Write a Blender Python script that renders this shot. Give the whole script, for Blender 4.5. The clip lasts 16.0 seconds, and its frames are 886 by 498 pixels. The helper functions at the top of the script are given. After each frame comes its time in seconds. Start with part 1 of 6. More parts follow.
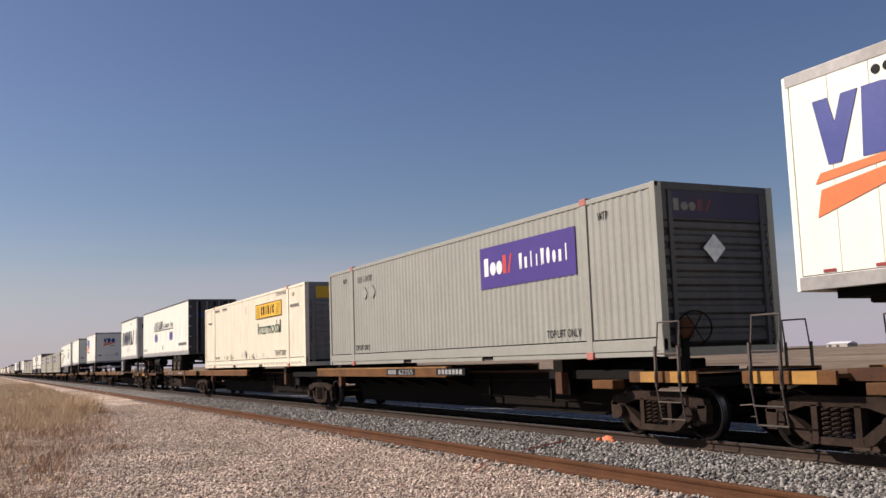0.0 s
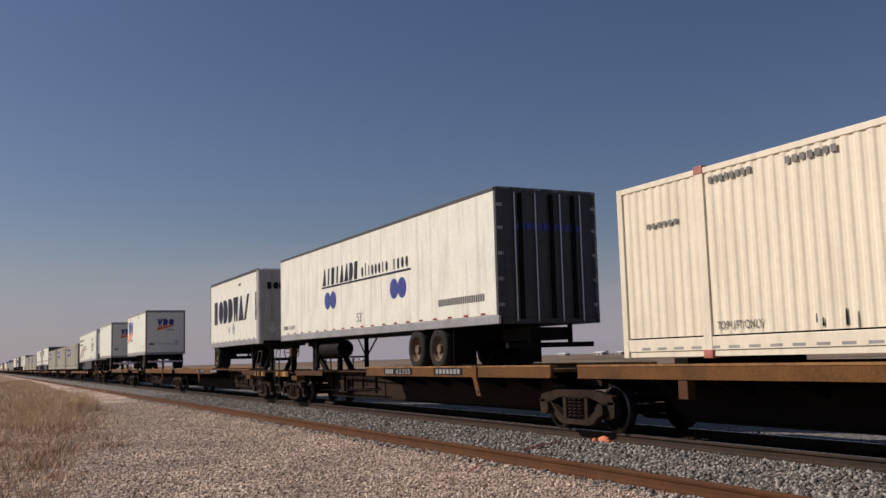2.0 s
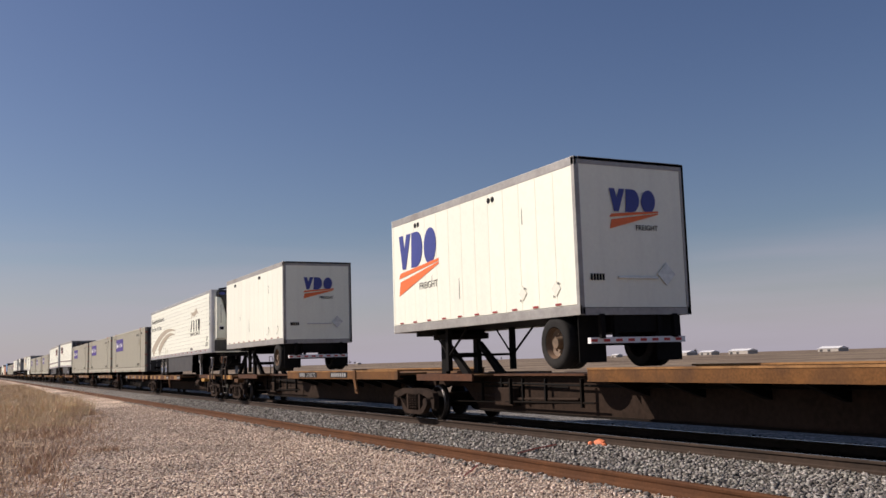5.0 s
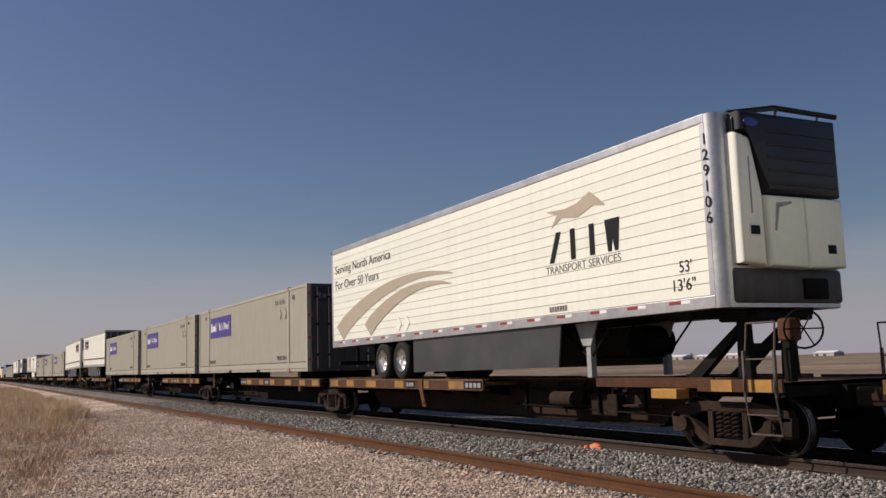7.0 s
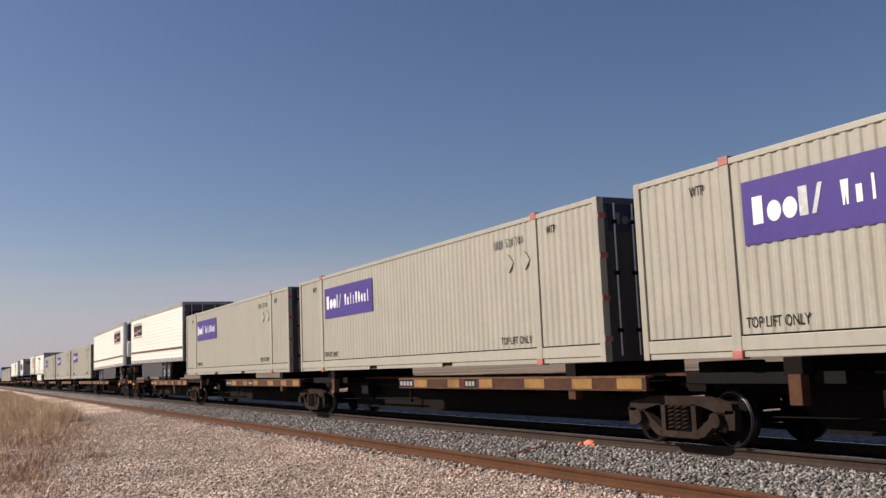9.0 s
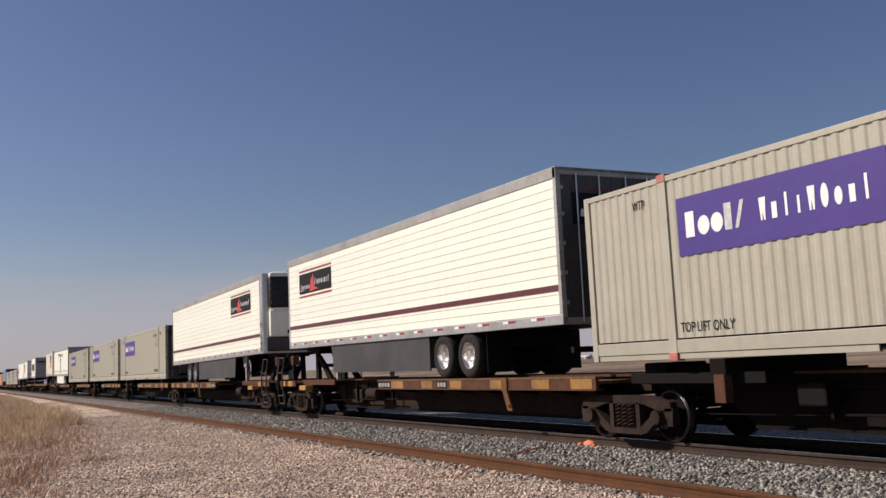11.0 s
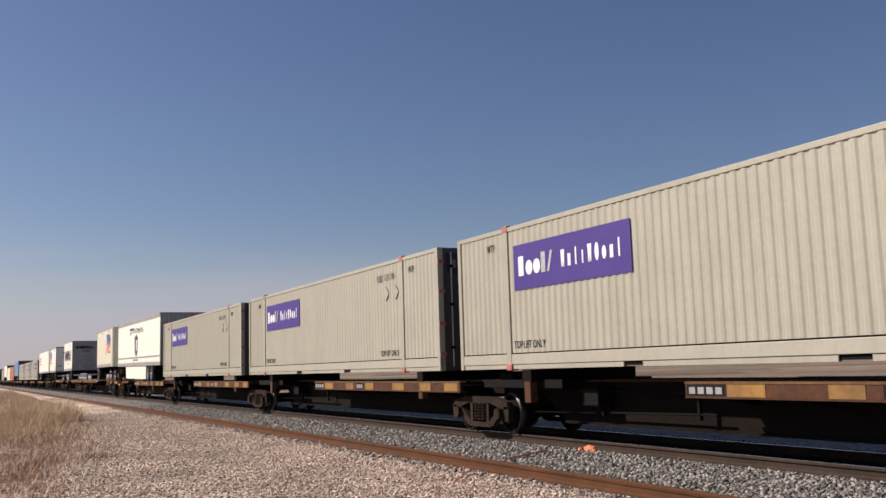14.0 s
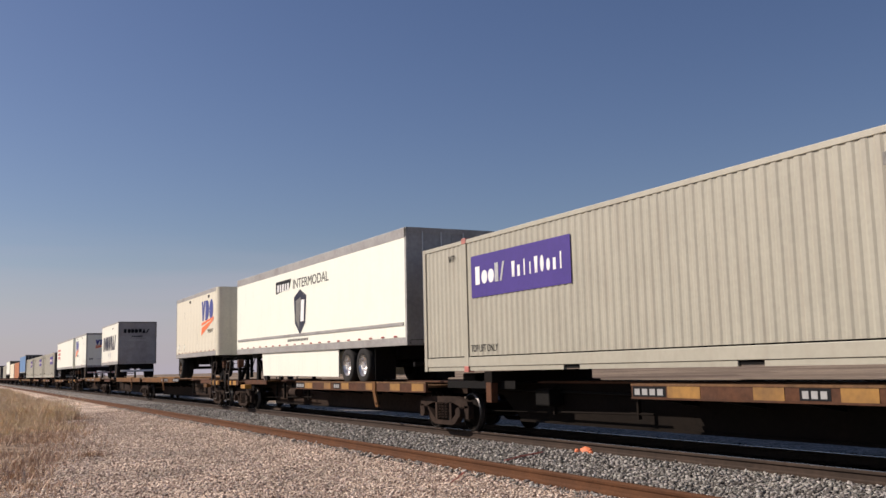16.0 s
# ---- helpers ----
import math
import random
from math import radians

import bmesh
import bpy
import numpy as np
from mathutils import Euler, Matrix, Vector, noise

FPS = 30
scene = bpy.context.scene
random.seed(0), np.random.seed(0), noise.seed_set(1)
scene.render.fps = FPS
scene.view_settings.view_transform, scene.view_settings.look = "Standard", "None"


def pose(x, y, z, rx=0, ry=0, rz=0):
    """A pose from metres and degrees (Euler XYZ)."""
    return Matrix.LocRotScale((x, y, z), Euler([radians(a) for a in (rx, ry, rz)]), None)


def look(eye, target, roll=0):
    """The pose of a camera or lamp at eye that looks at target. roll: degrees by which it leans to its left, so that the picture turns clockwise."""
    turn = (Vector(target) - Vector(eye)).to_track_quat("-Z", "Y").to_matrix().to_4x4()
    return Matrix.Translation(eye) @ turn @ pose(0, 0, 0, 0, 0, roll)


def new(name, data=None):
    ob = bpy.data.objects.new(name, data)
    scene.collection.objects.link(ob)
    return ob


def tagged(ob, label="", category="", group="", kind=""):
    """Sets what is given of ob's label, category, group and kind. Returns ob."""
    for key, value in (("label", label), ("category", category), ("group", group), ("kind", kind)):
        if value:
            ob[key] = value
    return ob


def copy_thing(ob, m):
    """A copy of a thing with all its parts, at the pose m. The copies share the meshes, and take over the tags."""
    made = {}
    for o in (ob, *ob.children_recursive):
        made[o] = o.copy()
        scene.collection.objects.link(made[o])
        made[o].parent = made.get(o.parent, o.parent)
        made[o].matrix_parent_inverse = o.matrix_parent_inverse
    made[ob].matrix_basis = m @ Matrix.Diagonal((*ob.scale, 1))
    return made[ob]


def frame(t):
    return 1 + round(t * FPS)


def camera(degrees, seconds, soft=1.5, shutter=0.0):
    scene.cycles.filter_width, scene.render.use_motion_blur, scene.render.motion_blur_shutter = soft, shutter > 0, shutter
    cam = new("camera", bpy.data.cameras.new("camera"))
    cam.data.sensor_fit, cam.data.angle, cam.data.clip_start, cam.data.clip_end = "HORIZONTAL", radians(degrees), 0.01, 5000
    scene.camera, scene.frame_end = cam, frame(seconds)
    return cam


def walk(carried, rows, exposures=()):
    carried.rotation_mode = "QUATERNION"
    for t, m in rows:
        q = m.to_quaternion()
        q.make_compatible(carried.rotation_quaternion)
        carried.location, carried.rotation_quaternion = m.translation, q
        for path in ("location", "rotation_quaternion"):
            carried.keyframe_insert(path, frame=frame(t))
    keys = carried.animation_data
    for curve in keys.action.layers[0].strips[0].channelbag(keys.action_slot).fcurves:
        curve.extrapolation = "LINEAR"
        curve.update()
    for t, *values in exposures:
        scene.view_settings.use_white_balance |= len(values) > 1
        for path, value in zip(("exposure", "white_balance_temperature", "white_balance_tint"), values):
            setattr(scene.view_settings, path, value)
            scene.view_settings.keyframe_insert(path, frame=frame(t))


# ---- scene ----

# The train runs along +X; the rail tops of its track lie at z = 0, its centre line at y = TRACK.
TRACK = 11.07
EYE = 1.43

cam = camera(51.1, 16.0, soft=1.5)
AIM = [  # seconds, yaw, pitch, roll of a camera held by hand
    (0.0, 63.89, 6.72, 1.97),
    (0.5, 63.75, 6.88, 1.44),
    (1.0, 63.71, 6.83, 1.12),
    (1.5, 63.78, 6.76, 1.42),
    (2.0, 63.68, 6.69, 1.61),
    (2.5, 63.67, 6.66, 1.57),
    (3.0, 63.72, 6.67, 1.25),
    (3.5, 63.66, 6.63, 1.32),
    (6.0, 63.27, 7.09, 1.84),
    (6.5, 63.05, 7.18, 1.38),
    (7.0, 63.17, 7.10, 1.61),
    (7.5, 63.14, 7.06, 1.83),
    (8.0, 62.80, 7.05, 1.82),
    (8.5, 62.76, 6.99, 2.09),
    (11.0, 62.72, 7.07, 2.64),
    (11.5, 62.60, 7.02, 2.17),
    (12.0, 62.55, 6.99, 2.78),
    (12.5, 62.48, 7.22, 2.57),
    (13.0, 62.59, 7.42, 2.00),
    (13.5, 62.79, 7.38, 2.01),
    (14.0, 62.81, 7.23, 1.74),
    (14.5, 62.77, 7.16, 1.89),
    (15.0, 62.85, 7.17, 2.06),
    (15.5, 62.85, 7.25, 1.62),
    (16.0, 62.63, 7.27, 1.37),
]
LIGHTNESS = [(0, 0.22), (0.5, 0.2), (1, 0.1), (1.5, -0.22), (2, -0.3), (2.5, -0.2), (3, -0.08), (3.5, 0.0), (6, 0.08), (6.5, -0.12), (7, -0.18), (7.5, -0.1), (8, 0.12), (8.5, 0.2), (11, 0.06), (11.5, -0.05), (12, -0.2), (12.5, -0.12), (13.5, 0.12), (14.2, 0.24), (15, 0.22), (16, 0.16)]  # stops by which the camera's own exposure drifts
walk(cam, [(t, pose(0, 0, EYE, 90 + p, r, y)) for t, y, p, r in AIM], exposures=[(t, s - 0.1, 6850, 19) for t, s in LIGHTNESS])

# ---------------------------------------------------------------- light
SUN_TO = Vector((-0.52, -0.68, 0.62)).normalized()
elev = math.asin(SUN_TO.z)
world = bpy.data.worlds.new("sky")
scene.world = world
world.use_nodes = True
wn = world.node_tree.nodes
sky = wn.new("ShaderNodeTexSky")
sky.sky_type = "NISHITA"
sky.sun_disc = False
sky.sun_elevation = elev
sky.sun_rotation = math.atan2(SUN_TO.x, SUN_TO.y)
sky.air_density, sky.dust_density, sky.ozone_density = 1.0, 0.7, 3.0
tone = wn.new("ShaderNodeHueSaturation")
tone.inputs["Hue"].default_value, tone.inputs["Saturation"].default_value = 0.508, 1.10
world.node_tree.links.new(sky.outputs[0], tone.inputs["Color"])
world.node_tree.links.new(tone.outputs[0], wn["Background"].inputs[0])
wn["Background"].inputs[1].default_value = 0.072
# thin pale haze low over the plain
wl = world.node_tree.links
haze = wn.new("ShaderNodeBackground")
haze.inputs[0].default_value = (0.46, 0.455, 0.55, 1)
haze.inputs[1].default_value = 0.92
way = wn.new("ShaderNodeTexCoord")
part_z = wn.new("ShaderNodeSeparateXYZ")
wl.new(way.outputs["Generated"], part_z.inputs[0])
streaks = wn.new("ShaderNodeMapping")
streaks.inputs["Scale"].default_value = (2.5, 2.5, 34)
wl.new(way.outputs["Generated"], streaks.inputs[0])
wisp = wn.new("ShaderNodeTexNoise")
wisp.inputs["Scale"].default_value = 1.0
wisp.inputs["Detail"].default_value = 5
wl.new(streaks.outputs[0], wisp.inputs["Vector"])
wob = wn.new("ShaderNodeMath")
wob.operation = "MULTIPLY_ADD"
wob.inputs[1].default_value = 0.10
wl.new(wisp.outputs["Fac"], wob.inputs[0])
wl.new(part_z.outputs["Z"], wob.inputs[2])
depth = wn.new("ShaderNodeMapRange")
depth.interpolation_type = "SMOOTHSTEP"
depth.inputs["From Min"].default_value, depth.inputs["From Max"].default_value = 0.03, 0.21
depth.inputs["To Min"].default_value, depth.inputs["To Max"].default_value = 0.85, 0.0
wl.new(wob.outputs[0], depth.inputs["Value"])
blend = wn.new("ShaderNodeMixShader")
wl.new(depth.outputs[0], blend.inputs[0])
wl.new(wn["Background"].outputs[0], blend.inputs[1])
wl.new(haze.outputs[0], blend.inputs[2])
wl.new(blend.outputs[0], wn["World Output"].inputs[0])
lamp = bpy.data.lights.new("sun", "SUN")
lamp.energy, lamp.angle, lamp.color = 5.0, radians(0.5), (1.0, 0.95, 0.86)
sun = new("sun", lamp)
sun.matrix_world = look(SUN_TO * 50, (0, 0, 0))


# ---------------------------------------------------------------- materials
def material(name, color, rough=0.6, metal=0.0, vary=0.12, size=1.5, grain=12.0, bump=0.0, bump_size=40.0,
             dirt=None, dirt_amount=0.0, streak=False, random_tint=0.0, sheen=0.5):
    """A surface with slow stains and a fine grain, both in metres; dirt is a second colour in patches or vertical streaks."""
    m = bpy.data.materials.new(name)
    m.use_nodes = True
    nt = m.node_tree
    n, l = nt.nodes, nt.links
    b = n["Principled BSDF"]
    b.inputs["Roughness"].default_value = rough
    b.inputs["Specular IOR Level"].default_value = sheen
    b.inputs["Metallic"].default_value = metal
    co = n.new("ShaderNodeTexCoord")
    big = n.new("ShaderNodeTexNoise")
    big.inputs["Scale"].default_value = size
    big.inputs["Detail"].default_value = 5
    l.new(co.outputs["Object"], big.inputs["Vector"])
    fine = n.new("ShaderNodeTexNoise")
    fine.inputs["Scale"].default_value = grain
    fine.inputs["Detail"].default_value = 4
    l.new(co.outputs["Object"], fine.inputs["Vector"])
    mix = n.new("ShaderNodeMix")
    mix.data_type = "RGBA"
    mix.inputs["A"].default_value = (*[c * (1 - vary) for c in color], 1)
    mix.inputs["B"].default_value = (*[min(1, c * (1 + vary)) for c in color], 1)
    add = n.new("ShaderNodeMath")
    add.operation = "ADD"
    l.new(big.outputs["Fac"], add.inputs[0])
    l.new(fine.outputs["Fac"], add.inputs[1])
    sub = n.new("ShaderNodeMapRange")
    sub.inputs["From Min"].default_value, sub.inputs["From Max"].default_value = 0.7, 1.3
    l.new(add.outputs[0], sub.inputs["Value"])
    l.new(sub.outputs[0], mix.inputs["Factor"])
    out = mix.outputs["Result"]
    if dirt:
        mp = n.new("ShaderNodeMapping")
        mp.inputs["Scale"].default_value = (5, 5, 0.5) if streak else (1, 1, 1)
        l.new(co.outputs["Object"], mp.inputs["Vector"])
        dn = n.new("ShaderNodeTexNoise")
        dn.inputs["Scale"].default_value = 1.1
        dn.inputs["Detail"].default_value = 7
        l.new(mp.outputs[0], dn.inputs["Vector"])
        dr = n.new("ShaderNodeMapRange")
        dr.inputs["From Min"].default_value, dr.inputs["From Max"].default_value = 0.48, 0.8
        dr.inputs["To Max"].default_value = dirt_amount
        l.new(dn.outputs["Fac"], dr.inputs["Value"])
        dm = n.new("ShaderNodeMix")
        dm.data_type = "RGBA"
        dm.inputs["B"].default_value = (*dirt, 1)
        l.new(out, dm.inputs["A"])
        l.new(dr.outputs[0], dm.inputs["Factor"])
        out = dm.outputs["Result"]
    if random_tint:
        oi = n.new("ShaderNodeObjectInfo")
        rr = n.new("ShaderNodeMapRange")
        rr.inputs["To Min"].default_value, rr.inputs["To Max"].default_value = 1 - random_tint, 1 + random_tint
        l.new(oi.outputs["Random"], rr.inputs["Value"])
        hs = n.new("ShaderNodeHueSaturation")
        l.new(rr.outputs[0], hs.inputs["Value"])
        l.new(out, hs.inputs["Color"])
        out = hs.outputs["Color"]
    l.new(out, b.inputs["Base Color"])
    rg = n.new("ShaderNodeMapRange")
    rg.inputs["To Min"].default_value, rg.inputs["To Max"].default_value = max(0.05, rough - 0.12), min(1, rough + 0.12)
    l.new(big.outputs["Fac"], rg.inputs["Value"])
    l.new(rg.outputs[0], b.inputs["Roughness"])
    if bump:
        bn = n.new("ShaderNodeTexNoise")
        bn.inputs["Scale"].default_value = bump_size
        bn.inputs["Detail"].default_value = 6
        l.new(co.outputs["Object"], bn.inputs["Vector"])
        bp = n.new("ShaderNodeBump")
        bp.inputs["Strength"].default_value = bump
        bp.inputs["Distance"].default_value = 0.02
        l.new(bn.outputs["Fac"], bp.inputs["Height"])
        l.new(bp.outputs[0], b.inputs["Normal"])
    return m


RUST = (0.16, 0.07, 0.035)
GRIME = (0.12, 0.10, 0.08)
M = dict(
    beige=material("beige container paint", (0.375, 0.36, 0.285), 0.5, vary=0.06, dirt=(0.30, 0.26, 0.20), dirt_amount=0.45, streak=True, random_tint=0.05),
    grey=material("grey container paint", (0.305, 0.308, 0.265), 0.5, vary=0.06, dirt=(0.26, 0.24, 0.20), dirt_amount=0.5, streak=True),
    cream=material("cream container paint", (0.82, 0.75, 0.58), 0.5, vary=0.05, dirt=(0.35, 0.28, 0.2), dirt_amount=0.35, streak=True),
    white=material("white trailer paint", (0.85, 0.87, 0.745), 0.38, vary=0.03, dirt=(0.50, 0.48, 0.42), dirt_amount=0.14, streak=True, random_tint=0.03),
    dirty_white=material("weathered white trailer paint", (0.80, 0.80, 0.69), 0.5, vary=0.07, dirt=(0.30, 0.27, 0.22), dirt_amount=0.5, streak=True),
    yellowed=material("yellowed white trailer paint", (0.70, 0.66, 0.52), 0.45, vary=0.06, dirt=(0.3, 0.27, 0.2), dirt_amount=0.3, streak=True),
    door_grey=material("grey door paint", (0.22, 0.22, 0.21), 0.5, vary=0.15, dirt=GRIME, dirt_amount=0.7, streak=True),
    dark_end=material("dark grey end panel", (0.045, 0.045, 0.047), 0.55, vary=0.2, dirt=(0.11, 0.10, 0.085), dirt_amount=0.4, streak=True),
    alu=material("brushed aluminium", (0.55, 0.55, 0.54), 0.38, 0.8, vary=0.12, dirt=(0.3, 0.28, 0.25), dirt_amount=0.5),
    grey_rail=material("grey painted rail", (0.34, 0.33, 0.31), 0.5, 0.2, vary=0.15, dirt=GRIME, dirt_amount=0.5),
    roof=material("roof sheet", (0.5, 0.5, 0.48), 0.5, 0.2, dirt=GRIME, dirt_amount=0.5),
    black=material("black steel", (0.006, 0.0055, 0.005), 0.7, sheen=0.12, vary=0.3, dirt=(0.014, 0.012, 0.010), dirt_amount=0.6, bump=0.15),
    plastic=material("black plastic", (0.009, 0.009, 0.010), 0.4, vary=0.2),
    skirt=material("grey side skirt", (0.035, 0.036, 0.038), 0.5, vary=0.15, dirt=(0.10, 0.09, 0.075), dirt_amount=0.4),
    brown=material("oxide brown car steel", (0.085, 0.036, 0.018), 0.8, sheen=0.2, vary=0.3, size=2.5, dirt=(0.05, 0.035, 0.028), dirt_amount=0.7, bump=0.2, random_tint=0.12),
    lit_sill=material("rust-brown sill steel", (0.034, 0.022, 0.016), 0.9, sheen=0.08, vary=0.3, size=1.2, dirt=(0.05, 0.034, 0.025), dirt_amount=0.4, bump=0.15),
    # darker copy of lit_sill, with the shade under containers in its colour
    sill=material("brown sill steel, shade tone", (0.011, 0.008, 0.006), 0.9, sheen=0.1, vary=0.25, dirt=(0.008, 0.007, 0.006), dirt_amount=0.8, bump=0.15),
    deck=material("worn deck steel", (0.14, 0.075, 0.034), 0.75, sheen=0.25, vary=0.35, size=3, dirt=RUST, dirt_amount=0.7, bump=0.2),
    beam_yellow=material("soiled yellow beam paint", (0.30, 0.15, 0.03), 0.7, vary=0.2, dirt=(0.07, 0.035, 0.02), dirt_amount=1.0),
    ochre=material("worn ochre-brown beam paint", (0.15, 0.066, 0.02), 0.75, sheen=0.2, vary=0.3, size=1.6, grain=25, dirt=(0.055, 0.03, 0.018), dirt_amount=1.0, bump=0.15),
    worn_lip=material("scuffed orange-brown deck lip", (0.30, 0.155, 0.06), 0.75, sheen=0.2, vary=0.3, size=2.5, dirt=(0.10, 0.05, 0.025), dirt_amount=0.9, bump=0.2),
    # darkened copy of purple: shade on the leading end is in the colour
    sign_shade=material("purple panel, shade tone", (0.022, 0.017, 0.05), 0.6, vary=0.25, dirt=(0.03, 0.028, 0.027), dirt_amount=0.6),
    yellow=material("faded yellow paint", (0.42, 0.21, 0.035), 0.6, vary=0.15, dirt=RUST, dirt_amount=0.6),
    truck=material("dusty cast steel", (0.044, 0.030, 0.023), 0.9, sheen=0.06, vary=0.3, size=4, dirt=(0.013, 0.011, 0.01), dirt_amount=0.75, bump=0.25),
    wheel=material("wheel steel", (0.012, 0.009, 0.0075), 0.85, sheen=0.06, vary=0.3, dirt=(0.02, 0.018, 0.016), dirt_amount=0.6),
    tread=material("polished wheel tread", (0.22, 0.21, 0.20), 0.42, 1.0, vary=0.15),
    tyre=material("tyre rubber", (0.018, 0.017, 0.016), 0.85, sheen=0.2, vary=0.25, dirt=(0.08, 0.07, 0.06), dirt_amount=0.4),
    rim=material("polished rim", (0.75, 0.73, 0.70), 0.28, 0.9, vary=0.1),
    rusty_rim=material("tan rim paint", (0.15, 0.10, 0.06), 0.7, vary=0.3, dirt=RUST, dirt_amount=0.6),
    grey_paint=material("grey primer", (0.33, 0.33, 0.32), 0.55, vary=0.15, dirt=GRIME, dirt_amount=0.5),
    # base greyed to hold the leading face's shade; the streaks are dirt
    soiled=material("soiled white nose panel, shade tone added", (0.46, 0.45, 0.43), 0.5, vary=0.12, dirt=(0.10, 0.09, 0.08), dirt_amount=0.7, streak=True),
    tape=material("dark red reflective tape", (0.30, 0.035, 0.03), 0.4, vary=0.15),
    bar=material("grimy bar steel", (0.08, 0.066, 0.056), 0.6, vary=0.25, dirt=RUST, dirt_amount=0.5),
    red=material("red paint", (0.55, 0.05, 0.04), 0.5, vary=0.15),
    casting=material("faded red casting", (0.45, 0.13, 0.10), 0.6, vary=0.25, dirt=(0.3, 0.27, 0.24), dirt_amount=0.5),
    maroon=material("maroon stripe", (0.10, 0.018, 0.022), 0.45, vary=0.1),
    purple=material("purple panel", (0.062, 0.038, 0.22), 0.55, sheen=0.3, vary=0.08),
    orange=material("orange vinyl", (0.85, 0.17, 0.04), 0.5, vary=0.08),
    bright_orange=material("orange marking paint", (0.9, 0.24, 0.10), 0.7, vary=0.2, grain=60, dirt=(0.3, 0.25, 0.22), dirt_amount=0.7),
    blue=material("blue vinyl", (0.035, 0.05, 0.25), 0.45, vary=0.1),
    navy=material("navy lettering", (0.011, 0.013, 0.033), 0.55, sheen=0.2, vary=0.2, dirt=(0.3, 0.3, 0.3), dirt_amount=0.25),
    ink=material("black lettering", (0.010, 0.010, 0.011), 0.6, vary=0.2, sheen=0.15),
    faded_ink=material("faded lettering", (0.16, 0.155, 0.14), 0.6, vary=0.3),
    green=material("green lettering", (0.015, 0.09, 0.05), 0.5, vary=0.15),
    gold=material("yellow sign panel", (0.80, 0.46, 0.02), 0.5, vary=0.08),
    taupe=material("taupe vinyl", (0.42, 0.36, 0.27), 0.5, vary=0.08),
    sign_white=material("white vinyl", (0.82, 0.82, 0.80), 0.5, vary=0.04),
    placard=material("bare placard holder", (0.55, 0.55, 0.53), 0.4, 0.6, vary=0.2),
    car_blue=material("blue trailer paint", (0.09, 0.22, 0.42), 0.5, vary=0.1, dirt=GRIME, dirt_amount=0.4),
    car_orange=material("orange container paint", (0.50, 0.18, 0.07), 0.5, vary=0.12, dirt=GRIME, dirt_amount=0.4),
    rail=material("rusty rail steel", (0.098, 0.043, 0.02), 0.8, sheen=0.12, vary=0.25, size=2, grain=30, dirt=(0.07, 0.032, 0.018), dirt_amount=0.7, bump=0.2),
    used_rail=material("dull rail steel", (0.05, 0.034, 0.025), 0.8, sheen=0.15, vary=0.25, dirt=(0.025, 0.02, 0.016), dirt_amount=0.5),
    rail_top=material("worn rail head", (0.5, 0.5, 0.52), 0.25, 1.0, vary=0.1),
    wood=material("creosoted sleeper", (0.06, 0.045, 0.035), 0.85, vary=0.3, bump=0.3),
    roof_white=material("white farm roof", (0.75, 0.75, 0.74), 0.5, vary=0.06),
    farm_wall=material("farm wall", (0.38, 0.35, 0.31), 0.7, vary=0.15),
    tree=material("bare tree twigs", (0.07, 0.055, 0.045), 0.9, vary=0.3),
)


# ---------------------------------------------------------------- mesh building
def bx(bm, x0, x1, y0, y1, z0, z1):
    v = [bm.verts.new(p) for p in ((x0, y0, z0), (x1, y0, z0), (x1, y1, z0), (x0, y1, z0),
                                   (x0, y0, z1), (x1, y0, z1), (x1, y1, z1), (x0, y1, z1))]
    for f in ((3, 2, 1, 0), (4, 5, 6, 7), (0, 1, 5, 4), (1, 2, 6, 5), (2, 3, 7, 6), (3, 0, 4, 7)):
        bm.faces.new([v[i] for i in f])
    return bm


def box(x0, x1, y0, y1, z0, z1, bevel=0.0):
    bm = bx(bmesh.new(), x0, x1, y0, y1, z0, z1)
    if bevel:
        bmesh.ops.bevel(bm, geom=bm.edges[:], offset=bevel, segments=2, affect="EDGES", profile=0.5)
    return bm


def prism(bm, outline, y0, y1):
    """An outline of (x, z) points, counter-clockwise seen from -y, drawn out from y0 to y1."""
    a = [bm.verts.new((x, y0, z)) for x, z in outline]
    b = [bm.verts.new((x, y1, z)) for x, z in outline]
    bm.faces.new(a)
    bm.faces.new(b[::-1])
    for i in range(len(a)):
        j = (i + 1) % len(a)
        bm.faces.new((a[j], a[i], b[i], b[j]))
    return bm


def prism_x(bm, outline, x0, x1):
    """An outline of (y, z) points drawn out from x0 to x1."""
    a = [bm.verts.new((x0, y, z)) for y, z in outline]
    b = [bm.verts.new((x1, y, z)) for y, z in outline]
    bm.faces.new(a[::-1])
    bm.faces.new(b)
    for i in range(len(a)):
        j = (i + 1) % len(a)
        bm.faces.new((a[i], a[j], b[j], b[i]))
    return bm


def plan_prism(bm, outline, z0, z1):
    """An outline of (x, y) points, counter-clockwise seen from above, drawn up from z0 to z1."""
    a = [bm.verts.new((x, y, z0)) for x, y in outline]
    b = [bm.verts.new((x, y, z1)) for x, y in outline]
    bm.faces.new(a[::-1])
    bm.faces.new(b)
    for i in range(len(a)):
        j = (i + 1) % len(a)
        bm.faces.new((a[i], a[j], b[j], b[i]))
    return bm


def rod(bm, p, q, r, seg=6):
    """A round bar from p to q."""
    p, q = Vector(p), Vector(q)
    d = q - p
    m = Matrix.Translation((p + q) / 2) @ d.to_track_quat("Z", "Y").to_matrix().to_4x4()
    bmesh.ops.create_cone(bm, cap_ends=True, segments=seg, radius1=r, radius2=r, depth=d.length, matrix=m)
    return bm


def rods(points, r, seg=6):
    bm = bmesh.new()
    for p, q in zip(points, points[1:]):
        rod(bm, p, q, r, seg)
    return bm


